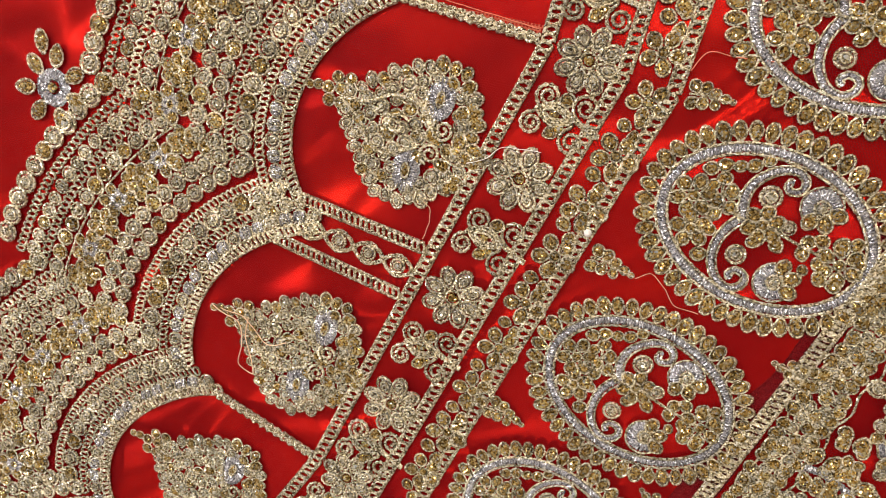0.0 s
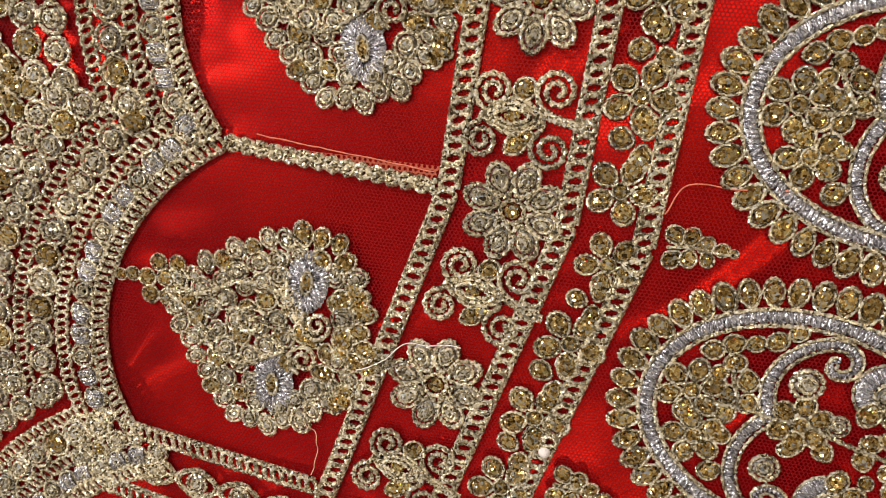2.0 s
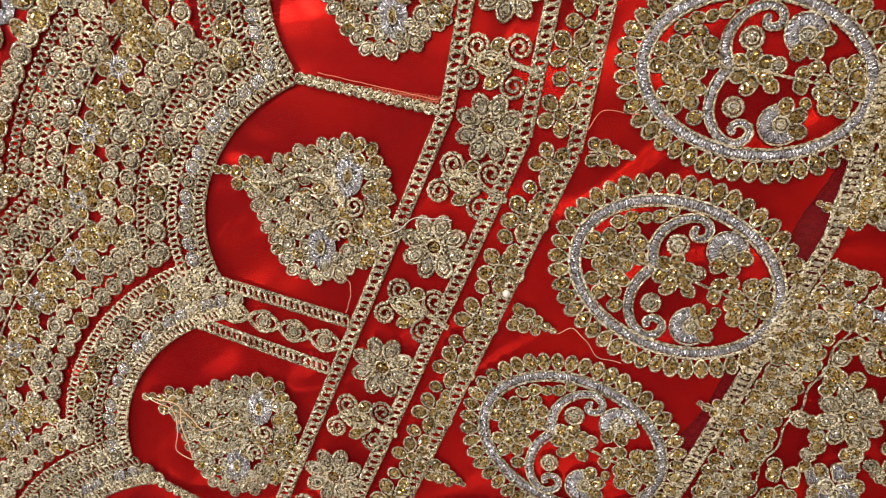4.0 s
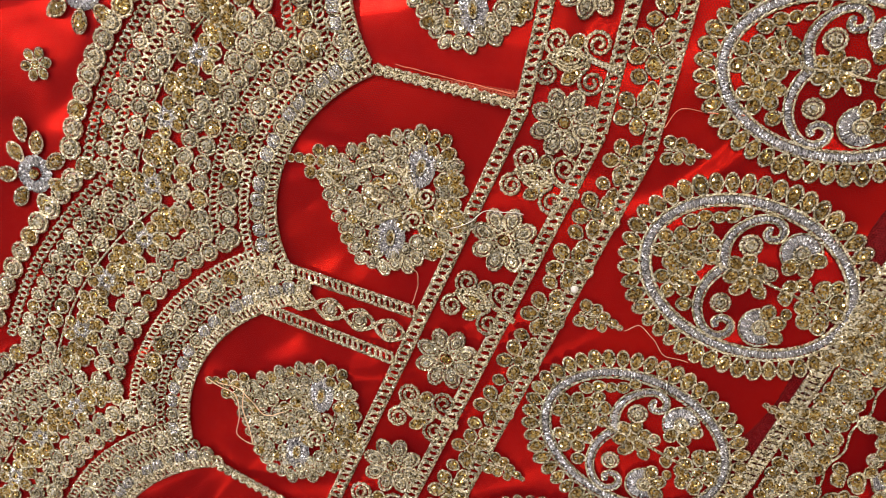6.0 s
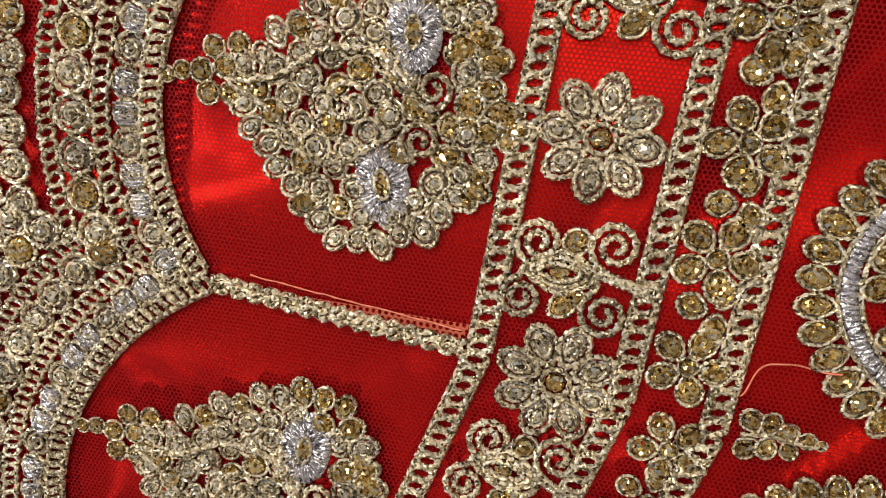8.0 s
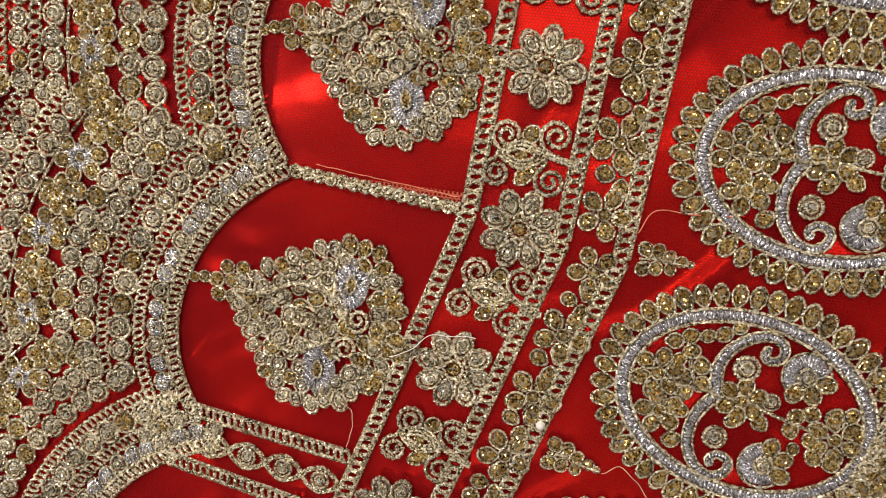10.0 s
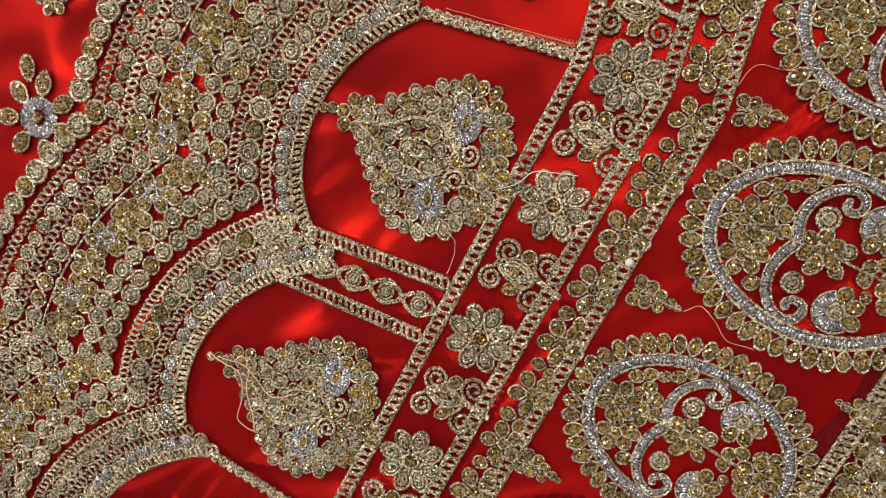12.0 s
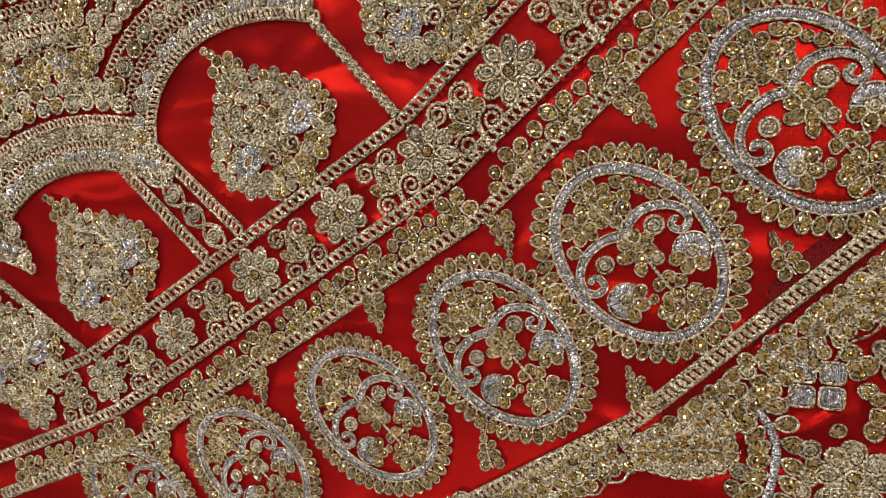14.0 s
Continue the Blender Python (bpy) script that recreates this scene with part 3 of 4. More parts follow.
def bush():
    """The spade-shaped bouquet inside each arch."""
    t = thing("bouquet_motif", "spade-shaped bouquet of gold stones with two silver flower eyes", "bouquet motif", "bouquets inside the arches")
    for n, (x, y, a) in enumerate(even(curve_points(BUSH, 120, True), 3.3, True)):
        out = (0.7, -0.3, 0.4, -0.6)[n % 4] + random.uniform(-0.3, 0.3)
        stone(t, DROP if random.random() < 0.35 else PETAL, x + out * math.sin(a), y - out * math.cos(a), 1.85 * random.uniform(0.88, 1.12), a + math.pi / 2 + random.uniform(-0.35, 0.35), 1.3)
    for k, (dx, dy) in enumerate(((0.80, 0.80), (0.58, 0.58), (0.36, 0.36), (0.14, 0.14))):
        ring = [(x * dx + 1.2 * (1 - dx), y * dy - 0.6 * (1 - dy)) for x, y in BUSH]
        for x, y, a in even(curve_points(ring, 100, True), 3.9, True):
            if math.hypot(x - 10.2, y - 7.7) < 4.1 or math.hypot(x + 0.6, y + 10.2) < 4.1 or math.hypot(x - 10.4, y + 0.2) < 3.1 or math.hypot(x - 6.4, y + 6.2) < 2.9:
                continue
            stone(t, DISC if random.random() < 0.7 else ROUND, x + random.uniform(-0.5, 0.5), y + random.uniform(-0.5, 0.5), 2.1 * random.uniform(0.85, 1.1), a, 1.1, 0.1)
    for cx, cy, a in ((10.2, 7.7, 1.2), (-0.6, -10.2, 1.35)):
        eye = part("eye", mesh("eye", *satin_ring(outline(2.7, 1.9, 30), 1.35, 0.42), [SILVER]), t, cx, cy, 0.5, a, 1.45, 1.2, 1.0, "silver satin-stitch flower eye")
        part("gem", ROUND[1], eye, 0, 0, 0.2, 0, 1.5)
        cord(eye, outline(1.4, 0.8, 18, 0, 0.7), 0.25, ZARI, "inner_cord", True)
    for cx, cy, r, a0, turns in ((10.4, -0.2, 3.1, 120, 1.9), (6.4, -6.2, 3.0, 240, -1.9), (-2.0, 1.8, 3.2, 20, 1.2)):
        part("spiral", mesh("spiral", *tube(spiral(cx, cy, r, 0.5, a0, turns, 40, 1.0), 0.5, 5, False, 1.1, 0.22), [ZARI]), t)
    for ctrl in ([(-17, 10), (-10, 8.4), (-2, 9.6), (5, 6.5), (7.2, 1.6)], [(-17, 9.6), (-12.4, 4), (-10, -3), (-5, -5.5), (3.5, -4)], [(7.4, 0), (6, 4), (6.8, 9)]):
        cord(t, curve_points(ctrl, 40, z=1.0), 0.5, ZARI, "stem")
    for x, y, r in ((-25.6, 13.8, 1.3), (-23.2, 13.6, 1.5), (-20.4, 12.6, 1.9), (-17.4, 15.0, 1.8), (-20.6, 9.4, 1.9), (-16.8, 12.0, 1.9), (-17.6, 8.4, 1.7), (-13.8, 14.2, 1.8)):
        stone(t, ROUND, x, y, r)
    for x, y, r in ((14.6, -2.6, 1.8), (8.6, -3.2, 1.6), (14.6, 3.0, 1.7), (3.2, -1.4, 1.8), (6.2, 3.2, 1.8), (10.8, -5.6, 1.8), (13.2, -6.2, 1.7), (3.0, -7.6, 1.6), (9.0, -9.2, 1.8), (6.2, 6.6, 1.6)):
        stone(t, DROP, x, y, r, x, 1.2, 0.1)
    for cx, cy, a0 in ((17.2, 3.2, 0.2), (10.4, -13.6, -0.8), (17.4, -7.6, -0.5)):
        for k in (-1, 0, 1):
            a = a0 + 0.9 * k
            stone(t, DROP, cx + 2.0 * math.cos(a), cy + 2.0 * math.sin(a), 1.7, a, 1.3)
    return t


def sprig(silver):
    """A loose flower beyond the border's edge."""
    if silver:
        t = thing("sprig_motif", "loose flower with silver centre and gold stone petals", "flower motif", "loose flowers past the border")
        eye = part("eye", mesh("eye", *satin_ring(outline(3.0, 3.0, 40), 1.5, 0.45), [SILVER]), t, label="silver satin-stitch centre")
        part("gem", ROUND[1], eye, 0, 0, 0.2, 0, 1.8)
        for i in range(7):
            a = 2 * math.pi * i / 7 + 0.35
            d = 7.4 if i % 2 else 6.6
            stone(t, DROP, d * math.cos(a), d * math.sin(a), 2.0, a + math.pi * (i % 2), 1.45, 0, "petal")
        for d in (10.4,):
            stone(t, DROP, -1.0, d, 1.9, 1.6, 1.6, 0, "petal")
    else:
        t = thing("sprig_motif", "small loose six-petalled flower of amber stones", "flower motif", "loose flowers past the border")
        for i in range(6):
            a = 2 * math.pi * i / 6
            stone(t, DROP, 3.1 * math.cos(a), 3.1 * math.sin(a), 1.55, a, 1.2, 0, "petal")
        stone(t, ROUND, 0, 0, 1.5, 0, 1, 0.2, "centre")
    return t


def settle(first, places, loose=0.0):
    """The motif itself at the first place, copies at the others."""
    first.matrix_basis = spot(*places[0])
    for p in places[1:]:
        x, y, turn, s = p
        copy_thing(first, spot(x, y, turn + random.uniform(-loose, loose), s * (1 + random.uniform(-loose, loose) * 0.3)))
    return first


def along(key, s, r, size=1.0):
    x, y, head, ks, kr, lean = PANELS[key]
    return (*at(key, s, r), turned(key), size * (ks * kr) ** 0.5)


settle(daisy(), [along(k, a, r) for k, a, r in (("B", -1.0, 11.5), ("B", 32.0, 11.2), ("B", 68.3, 11.5), ("B", 104.8, 11.5), ("A", 101.6, 10.1), ("A", 66.5, 10.3),
                                               ("C", -1.6, 11.4), ("C", 30.6, 11.1), ("C", 64.1, 11.0), ("C", 99.5, 11.1), ("D", -3.6, 10.0), ("D", 29.5, 9.4))], 0.12)
settle(butterfly(), [along(k, a, r) for k, a, r in (("B", 14.2, 11.1), ("B", 50.1, 11.2), ("B", 85.9, 11.1), ("B", 120.6, 11.0), ("A", 119.6, 9.2), ("A", 83.5, 10.0),
                                                   ("C", 13.0, 10.8), ("C", 47.9, 11.1), ("C", 82.2, 11.1), ("C", 117.0, 11.0), ("D", 13.0, 10.2))], 0.06)
settle(five_flower(), [along(k, 0.8 + 14.6 * i, 28.7, 1.12) for k, n in (("B", range(9)), ("C", range(9)), ("D", range(4))) for i in n] + [along("A", 11.0 + 14.6 * i, 27.4, 1.12) for i in range(5, 9)], 0.3)
settle(three_cluster(), [along(k, 8.2 + 14.6 * i, 29.6, 1.1) for k, n in (("B", range(9)), ("C", range(9)), ("D", range(3))) for i in n] + [along("A", 18.4 + 14.6 * i, 29.2, 1.1) for i in range(4, 8)], 0.3)
settle(wedge(), [(66.0, 40.8, -0.2, 0.9), (42.6, 0.8, -0.4, 1.1), (14.2, -40.6, -0.5, 1.0), (-8.8, -76.8, -0.95, 1.0), (-36.3, -106.1, -1.0, 0.95), (-64.5, -136.7, -1.05, 0.95), (-90.7, -165.6, -1.1, 0.9),
                 (87.2, -26.7, 2.7, 1.0), (54.3, -64.7, 2.5, 1.0), (32.6, -104.2, 2.4, 0.95), (2.0, -132.0, 2.2, 0.95), (117.5, 21.0, 2.8, 1.0)], 0.1)
first = medallion()
for n, (x, y, lean, long, wide) in enumerate(((79.0, 8.9, -28, 1.0, 1.0), (49.3, -33.2, -31, 0.96, 0.96), (100.0, 54.4, -18, 1.0, 0.98), (113.0, 102.0, -12, 1.02, 1.02), (23.4, -72.9, -33, 0.88, 0.93),
                                               (-1.4, -105.0, -31, 0.84, 0.84), (-30.8, -133.6, -26, 0.79, 0.77), (-61.5, -160.5, -20, 0.74, 0.73), (-95.0, -184.0, -16, 0.72, 0.7))):
    m = Matrix.LocRotScale((x * MM, y * MM, 0), Euler((0, 0, radians(lean))), (long, wide, (long + wide) / 2))
    if n:
        copy_thing(first, m)
    else:
        first.matrix_basis = m
settle(bush(), [(-7.8, 36.0, 0.0, 0.97), (-44.4, -24.5, 0.0, 0.97), (18.6, 89.4, 0.17, 0.97), (-79.0, -68.2, -0.13, 0.97), (-123.0, -119.4, -0.06, 0.95), (-150.0, -156.0, -0.3, 0.9)], 0.0)
settle(sprig(True), [(-110.2, 52.5, 0.0, 1.22), (-83.8, 99.0, 0.5, 1.0), (-156.0, -2.0, -0.2, 1.0)], 0.0)
settle(sprig(False), [(-102.0, 82.0, 0.0, 1.0), (-112.0, 105.0, 0.3, 1.0)], 0.0)


# ---- braids ----
def braid(path, label, loops=True, width=1.0, step=1.9):
    t = thing("braid_trim", label, "braid trim", "looped gold braids")
    for side in (-1.5, 1.5):
        edge = [(x - side * width * math.sin(a), y + side * width * math.cos(a), 0.3) for x, y, a in even(path, 0.7)]
        cord(t, edge, 0.3, ZARI, "edge_cord", seg=4)
    for x, y, a in even(path, step * width):
        j = random.uniform(0.94, 1.06)
        part("loop", LOOP, t, x, y, random.uniform(-0.1, 0.15), a + 0.35 + random.uniform(-0.15, 0.15), width * j, width * j, 1.0)
    return t


def corner(first, second, r):
    (x0, y0), (x1, y1) = at(first, LENGTH, r), at(second, 0, r)
    return (x0 + x1) / 2, (y0 + y1) / 2, 0


for r, label in ((0.7, "looped gold braid along the foot of the arches"), (20.5, "looped gold braid between two rows of flowers"), (33.0, "looped gold braid beside the row of medallions"), (96.0, "looped gold braid along the outer border")):
    ends = [(*at("A", 50, r), 0), corner("A", "B", r), corner("B", "C", r), corner("C", "D", r), (*at("D", 60, r), 0)]
    for a, b in zip(ends, ends[1:]):
        mid = ((a[0] + b[0]) / 2, (a[1] + b[1]) / 2, 0)
        braid([a, mid, b], label, width=1.1 if r < 90 else 1.25, step=1.9 if r < 90 else 1.35)
for k in ("A", "B", "C"):
    for a, b in ((60.5, 60.8), (75.4, 74.2)):
        if k != "A":
            braid([(*at(k, a, -1.5), 0), (*at(k, b, -39.5), 0)], "looped gold braid pillar between two arches", width=1.05, step=1.6)
    t = thing("chain_motif", "chain of diamond-shaped stones between two braids", "chain motif", "chains between the arches")
    for i in range(4):
        x, y = at(k, 67.8, -5.5 - 8.6 * i)
        x2, y2 = at(k, 67.8, -6.5 - 8.6 * i)
        a = math.atan2(y2 - y, x2 - x)
        d = part("diamond", mesh("diamond", *joined(*[tube([(4.2 * q * math.cos(g) ** 3 * 0.5 + 2.3 * q * math.cos(g), 3.1 * q * math.sin(g), 0.4) for g in [2 * math.pi * n / 28 for n in range(28)]], 0.36, 4, True, 1.1, 0.2) for q in (1.0, 0.84)]), [ZARI]), t, x, y, 0, a)
        part("stone", DISC[2], d, 0, 0, 0.1, 0, 2.15)
for k in ("A", "B", "C"):
    t = thing("stone_cluster", "cluster of gold sequin discs at the head of a pillar", "stone cluster", "clusters at the pillar heads")
    for i in range(6):
        a = 2 * math.pi * i / 6 + 0.3
        x, y = at(k, 67.3 + 4.4 * math.cos(a), -43.0 + 4.2 * math.sin(a))
        bead(t, DISC, x, y, 2.3, a)
    bead(t, ROUND, *at(k, 67.3, -43.0), 2.0)
for k, r0, r1 in (("B", -1.0, -37.5), ("C", -1.0, -37.5), ("D", -1.0, -37.5)):
    lean = {"B": 0.05, "C": -0.11, "D": 0.35}[k]
    pts = [(*at(k, -lean * r, r), 0) for r in (r0, r1)]
    t = thing("seam_braid", "tight plaited gold braid over the panel seam", "braid trim", "plaited seam braids")
    for side in (-0.85, 0.0, 0.85):
        wob = [(x - (side + 0.3 * math.sin(i * 1.5 + side * 2)) * math.sin(a), y + (side + 0.3 * math.sin(i * 1.5 + side * 2)) * math.cos(a), 0.6 + 0.25 * math.cos(i * 1.5 + side)) for i, (x, y, a) in enumerate(even(pts, 0.6))]
        cord(t, wob, 0.55, ZARI, "strand")
    if k == "B":
        pts = [(*at(k, -lean * r - 2.3, r), 0) for r in (-2, -33)]
        rim = [(*at(k, -lean * r - off, r), 0.05) for r in (-2.0, -8.0, -14.0, -20.0, -26.0) for off in (1.0, 1.0 + 2.6 * (1 + r / 27.0))]
        part("seam_edge", mesh("seam_edge", rim, [(2 * n, 2 * n + 1, 2 * n + 3, 2 * n + 2) for n in range(4)], [PEACH]), t, label="peach net seam edge")
        cord(t, [(x + random.uniform(-0.1, 0.1), y + random.uniform(-0.1, 0.1), z) for x, y, z in dense(pts, 1.2, 0.1)], 0.13, PINK, "seam_thread", label="pink seam thread")


# ---- the dense scalloped border above the arches ----
# panel, arch: centre along and across, radius of its edge
ARCHES = {("A", 1): (35.0, -12.5, 37.9), ("A", 2): (105.5, -12.5, 35.5), ("B", 1): (31.7, -11.8, 37.6), ("B", 2): (101.6, -14.2, 36.3),
          ("C", 1): (28.5, -14.0, 38.8), ("C", 2): (105.0, -11.5, 40.4), ("D", 1): (31.0, -12.5, 38.5), ("D", 2): (103.0, -12.5, 38.0)}
CENTRES = {a: at(a[0], s, r) for a, (s, r, _) in ARCHES.items()}


def arc(arch, d, over=1.2):
    """The part of the scallop d outside an arch that lies nearer to this arch than to its neighbours."""
    runs, run = [], []
    s0, r0, radius = ARCHES[arch]
    for i in range(181):
        q = radians(-100 + 200 * i / 180)
        x, y = at(arch[0], s0 + (radius + d) * math.sin(q), r0 - (radius + d) * math.cos(q))
        own = math.dist((x, y), CENTRES[arch])
        mine = all(own <= math.dist((x, y), c) + over for a, c in CENTRES.items() if a != arch) and (radius + d) * math.cos(q) > 14.0
        if mine:
            run.append((x, y, 0.0))
        elif run:
            runs.append(run)
            run = []
    if run:
        runs.append(run)
    return max(runs, key=len) if runs else []


def chain_mesh(path, width, step):
    loop = tube(outline(0.86 * width, 1.38 * width, 12, 0, 0.4), 0.4 * width, 5, True, 1.1, 0.18)
    return joined(*[shifted(loop, x, y, random.uniform(-0.1, 0.2), a + 0.35 + random.uniform(-0.2, 0.2)) for x, y, a in even(path, step)])


# distance from the arch's edge, kind of row, radius of its pieces, their spacing
ROWS_OF_BORDER = ((1.7, "chain", 1.08, 1.55), (5.2, "knot", 2.3, 4.3), (9.0, "chain", 0.95, 1.6), (13.2, "disc", 2.95, 5.5), (17.3, "chain", 0.95, 1.6), (21.6, "disc", 2.75, 5.2), (26.6, "disc", 2.75, 5.2),
                  (30.8, "odd", 2.2, 5.0), (34.8, "spray", 2.0, 9.0), (39.6, "cord", 0.35, 0.8), (42.6, "disc", 2.6, 5.0), (46.6, "chain", 1.0, 2.0), (50.2, "disc", 2.3, 4.5), (54.2, "chain", 1.0, 2.0), (59.7, "disc", 3.2, 5.6))
for arch in ARCHES:
    if arch in (("A", 1), ("D", 2)):
        continue
    t = thing("scalloped_border", "dense scalloped gold border of stones and looped braid", "border", "scalloped borders over the arches")
    for d, kind, r, step in ROWS_OF_BORDER:
        d = d * 1.075 if arch != ("B", 1) and d > 20 else d
        path = arc(arch, d, 0.2 if d < 2 else 1.2)
        if len(path) < 4:
            continue
        if kind == "chain":
            ob = tagged(part("braid", mesh("braid", *chain_mesh(path, r, step), [ZARI]), t), kind="stuff")
            if d < 2:
                for side in (-1.45, 1.45):
                    cord(ob, [(x - side * r * math.sin(a), y + side * r * math.cos(a), 0.3) for x, y, a in even(path, 0.9)], 0.28, ZARI, "edge_cord", seg=4)
        elif kind == "cord":
            cord(t, dense(path, step), r, ZARI, "edge_cord")
        elif kind == "knot":
            for i, (x, y, a) in enumerate(even(path, step)):
                bead(t, DISC, x, y, r, a)
                if i % 3:
                    part("silver_knot", CAP, t, x, y, 0.5, a + random.uniform(-0.3, 0.3), 2.2, 2.2, 1.3, "silver thread knot")
        elif kind == "spray":
            for i, (x, y, a) in enumerate(even(path, step)):
                out = a - math.pi / 2
                if i % 2:
                    f = part("silver_leaf", mesh("silver_leaf", *satin_ring(outline(2.3, 1.7, 24), 1.2, 0.5), [SILVER]), t, x, y, 0.2, a, label="silver satin-stitch leaf")
                    part("gem", ROUND[1], f, 0, 0, 0.1, 0, 1.3)
                for j in range(6):
                    g = a + 2 * math.pi * j / 6 + 0.3
                    d2 = 4.1 if i % 2 else 2.9
                    bead(t, DROP, x + d2 * math.cos(g), y + d2 * math.sin(g) * 0.85, r, g, 1.2)
                bead(t, ROUND, x, y, 1.3, 0, 1, 0.3)
        else:
            for x, y, a in even(path, step):
                if kind == "odd" and random.random() < 0.35:
                    continue
                bead(t, DISC if kind == "disc" and random.random() < 0.8 else ROUND, x, y, r, a)


# ---- outer border, past the last braid ----
def outer_strip(key, s0, s1):
    t = thing("outer_border", "dense outer border strip of amber stones and gold scrolls", "border", "outer border strips")
    for r, step, size, kind in ((98.9, 3.7, 1.9, ROUND), (102.8, 4.2, 1.95, DROP), (106.6, 3.4, 1.75, ROUND), (100.9, 4.0, 1.8, DISC), (104.8, 4.1, 1.85, DISC)):
        for x, y, a in even([(*at(key, s, r), 0) for s in (s0, (s0 + s1) / 2, s1)], step):
            bead(t, kind, x + random.uniform(-0.7, 0.7), y + random.uniform(-0.7, 0.7), size, random.uniform(0, 6.28), 1.15)
    for r in (98.0, 109.0):
        wave = [(*at(key, s0 + (s1 - s0) * i / 90, r + 0.7 * math.sin(i * 0.9)), 0.5) for i in range(91)]
        cord(t, wave, 0.36, ZARI, "cord")
    return t


for k, a, b in (("A", 90, 139), ("B", -7, 139), ("C", -7, 90)):
    outer_strip(k, a, b)


def leafy_stem():
    t = thing("leafy_stem", "curved silver stem with pairs of amber stone leaves", "stem motif", "stems of the outer border")
    line = curve_points([(-8, 12.4), (-2.7, 9.4), (2.2, 4.2), (4.1, -2.1), (4.5, -9.4), (3.2, -14)], 60)
    part("stem", mesh("stem", *satin_ring(line, 1.0, 0.6, False), [SILVER]), t, label="silver satin-stitch stem")
    for x, y, a in even(line, 4.0):
        for side in (-1, 1):
            g = a + side * 1.1
            stone(t, DROP, x + 3.7 * math.cos(a + side * 1.35), y + 3.7 * math.sin(a + side * 1.35), 2.15, g, 1.35, 0, "leaf")
    return t


def spray_leaf():
    t = thing("spray_motif", "pointed spray of many small gold stone petals", "spray motif", "sprays of the outer border")
    for i in range(9):
        for side in (-1, 1):
            x = -10 + 2.5 * i
            y = side * (1.6 + 4.6 * math.sin(math.pi * (i + 1) / 10))
            stone(t, PETAL, x, y * 0.75, 1.8, side * 0.9, 1.5, 0, "petal")
            stone(t, DROP, x + 0.8, y * 0.28, 1.5, side * 0.5, 1.3, 0.2, "petal")
    cord(t, curve_points([(-13, 0), (0, 0.6), (13, 0)], 30, z=0.9), 0.4, ZARI, "stem")
    return t


def satin_squares():
    t = thing("square_motif", "block of small silver-grey satin-stitch squares edged in gold", "square motif", "squares of the outer border")
    for x, y in ((-3.2, 2.9), (3.2, 3.1), (-3.1, -3.0), (3.3, -2.8)):
        sq = part("square", mesh("square", *satin_ring([(-2.4, 0, 0), (0, 0, 0), (2.4, 0, 0)], 2.2, 0.45, False), [SILVER]), t, x, y)
        cord(sq, [(2.7 * math.copysign(abs(math.cos(g)) ** 0.4, math.cos(g)), 2.5 * math.copysign(abs(math.sin(g)) ** 0.4, math.sin(g)), 0.4) for g in [2 * math.pi * (i + 0.5) / 24 for i in range(24)]], 0.35, ZARI, "edge_cord", True)
    return t


settle(leafy_stem(), [(62.0, -109.5, 0.0, 1.0), (98.0, -62.0, 0.15, 1.0), (126.0, -12.0, 0.2, 1.0), (24.0, -150.0, -0.2, 0.95)], 0.0)
settle(spray_leaf(), [(46.0, -115.0, 0.36, 1.0), (80.0, -66.0, 0.3, 1.0), (6.0, -152.0, -0.4, 0.95)], 0.0)
settle(satin_squares(), [(68.7, -90.2, 0.23, 0.96), (112.0, -48.0, 0.1, 1.0)], 0.0)
fill = thing("stone_field", "scattered amber stones filling the outer border", "stone field")
for i in range(260):
    x, y = at("B", random.uniform(-20, 165), random.uniform(110, 138))
    if math.dist((x, y), (46.5, -114.5)) > 12 and math.dist((x, y), (62.5, -107)) > 8.5 and math.dist((x, y), (66, -116)) > 6.5 and math.dist((x, y), (68.7, -90.2)) > 8.5 and math.dist((x, y), (80, -66)) > 12:
        bead(fill, random.choice((ROUND, DISC, DROP)), x, y, random.uniform(1.6, 2.2), random.uniform(0, 6.3), 1.15)
settle(daisy(), [(82.0, -108.0, 0.0, 1.0), (86.0, -78.0, 0.2, 1.0), (117.0, -30.0, 0.0, 1.0), (96.0, -92.0, 0.2, 1.0), (72.0, -126.0, 0.2, 1.0)], 0.1)


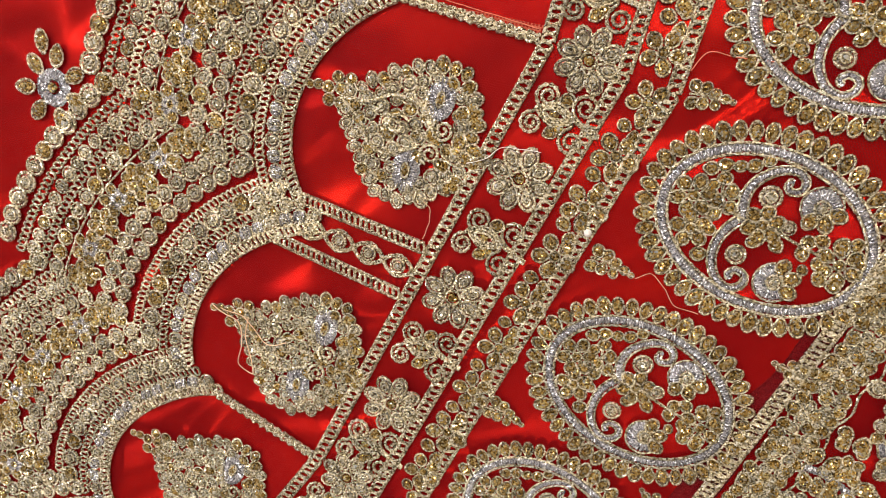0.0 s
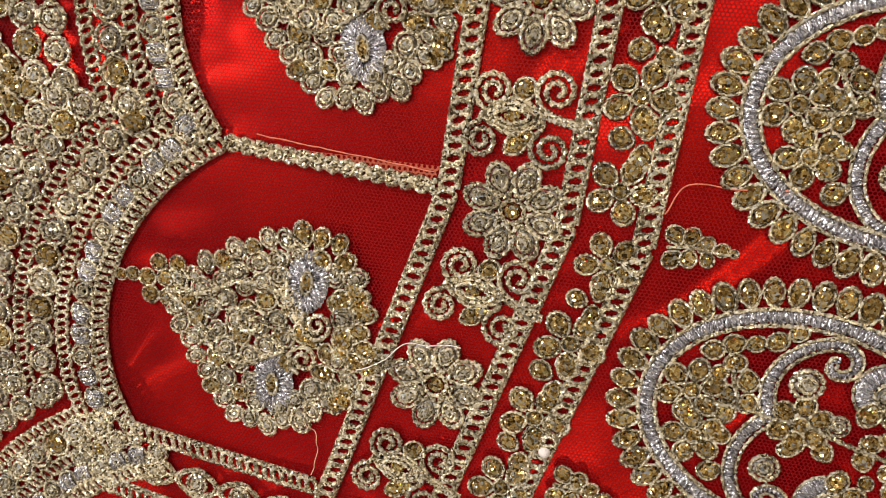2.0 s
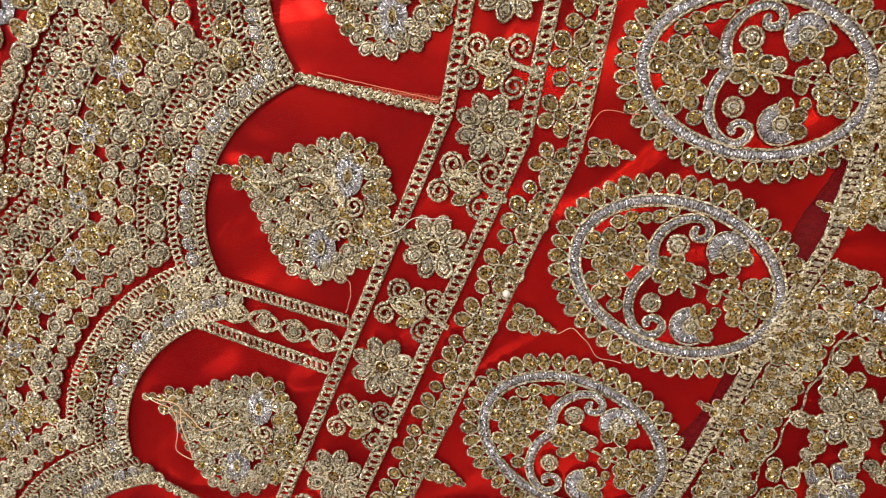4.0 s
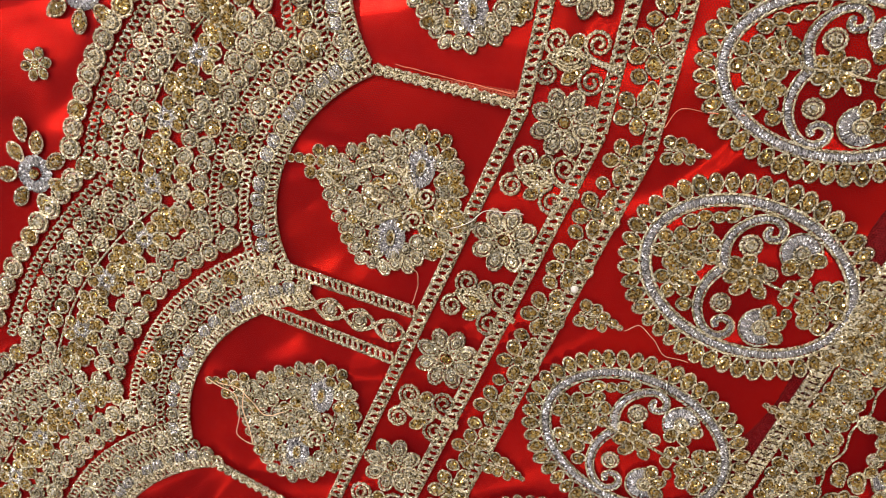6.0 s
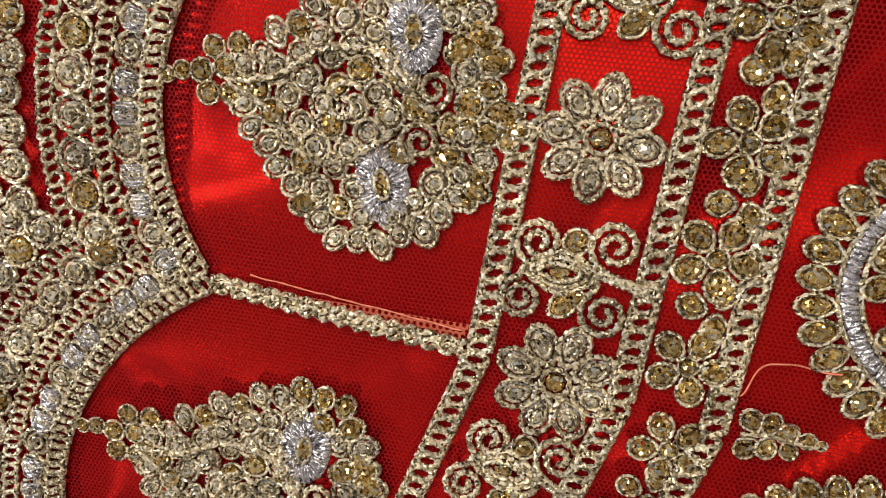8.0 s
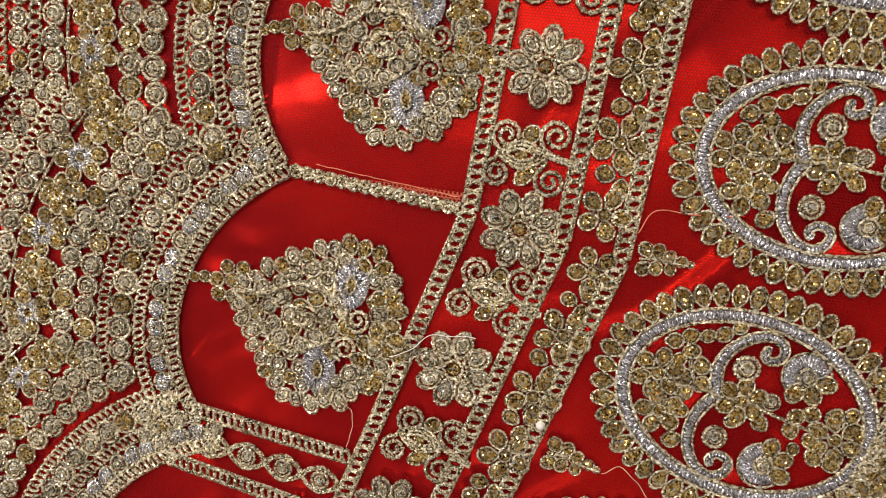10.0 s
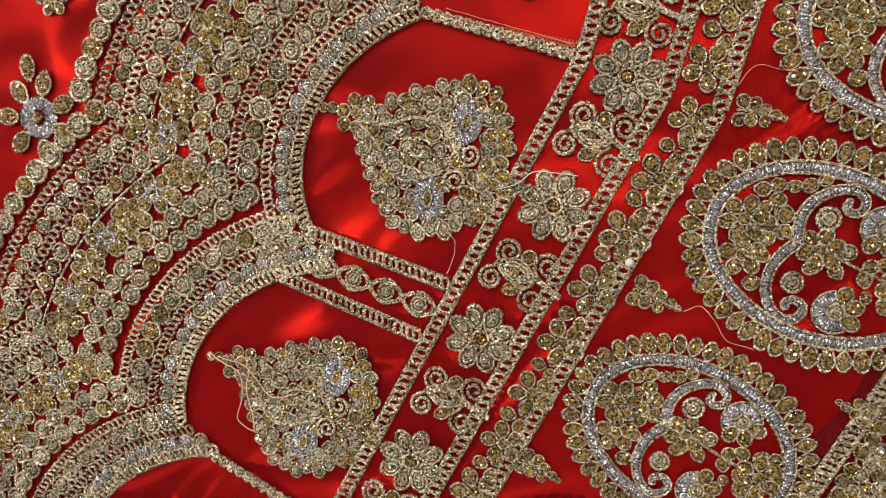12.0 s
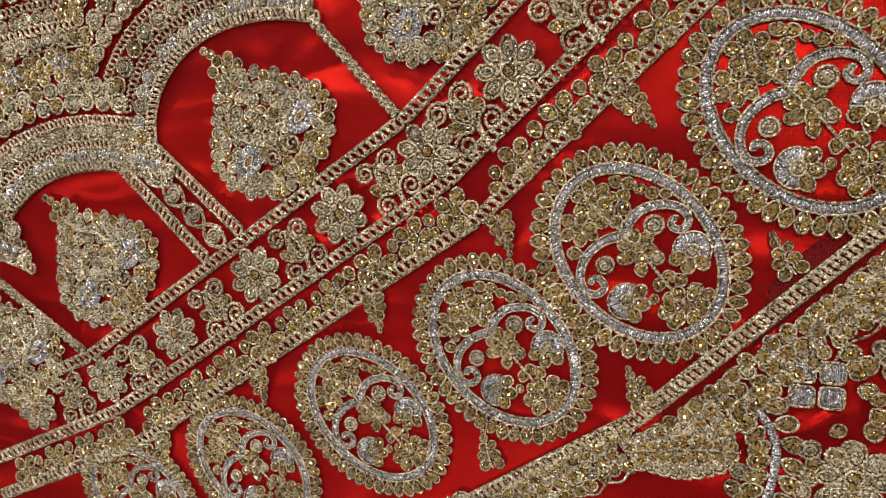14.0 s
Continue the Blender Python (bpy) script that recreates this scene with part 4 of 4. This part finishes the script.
# ---- lace edge, loose threads ----
def lace_strip():
    a = radians(31.9)
    verts, faces, n = [], [], 60
    for i in range(n + 1):
        s = -60 + 158 * i / n
        for r in (86.5 + 1.2 * math.sin(i * 1.3), 92, 97):
            verts.append((28.5 - math.sin(a) * s + math.cos(a) * r, 56 - math.cos(a) * s - math.sin(a) * r, -2.9))
    for i in range(n):
        for j in range(2):
            faces.append((i * 3 + j, i * 3 + j + 1, i * 3 + j + 4, i * 3 + j + 3))
    ob = new("lace_edging", mesh("lace_edging", verts, faces, [LACE]))
    return tagged(ob, "dull maroon lace edging under the outer braid", "lace edging")


lace_strip()


def loose(label, material, r, ctrl, z=1.8):
    line = [(x, y, z + 0.5 * math.sin(i * 0.4)) for i, (x, y, _) in enumerate(curve_points(ctrl, 50))]
    ob = new("loose_thread", mesh("loose_thread", *tube(line, r, 4), [material]))
    return tagged(ob, label, "thread", "loose threads")


loose("tangled pale thread looping over a bouquet", COTTON, 0.16, [(-68, -10), (-64, -13), (-60.5, -16), (-60, -22), (-62, -28), (-58, -31), (-57.5, -27), (-59, -20), (-57, -14)])
loose("tangled pale thread looping over a bouquet", COTTON, 0.16, [(-65, -11), (-60, -13), (-56, -16), (-54, -20), (-50, -22), (-46, -21)], 2.4)
loose("short white thread end across a braid", WHITE_THREAD, 0.11, [(8, 27.5), (13, 28.5), (17, 31), (22, 30.5), (27, 29.5)], 2.0)
loose("fine pink thread hanging from a bouquet", COTTON, 0.1, [(-4, 18), (-2.5, 15), (-3.5, 11), (-5, 8)], 0.6)
loose("fine pale thread between a leaf and a medallion", COTTON, 0.09, [(49, -2.5), (53, -1.5), (56, -5), (58.5, -9.5), (64, -11.5)], 1.2)
loose("fine pink stitched thread line on the net", PINK, 0.14, [(62, 47), (66, 51), (72, 49.5), (80, 48)], 0.3)


pearl = thing("pearl_bead", "tiny white pearl bead sewn on the braid", "bead", x=37.7, y=9.0, z=0.9)
part("bead", mesh("bead", *joined(dome(1.0, 1.0, 0.9, 16), shifted(dome(1.0, 1.0, 0.9, 16), sz=-1.0)), [WHITE_THREAD]), pearl)
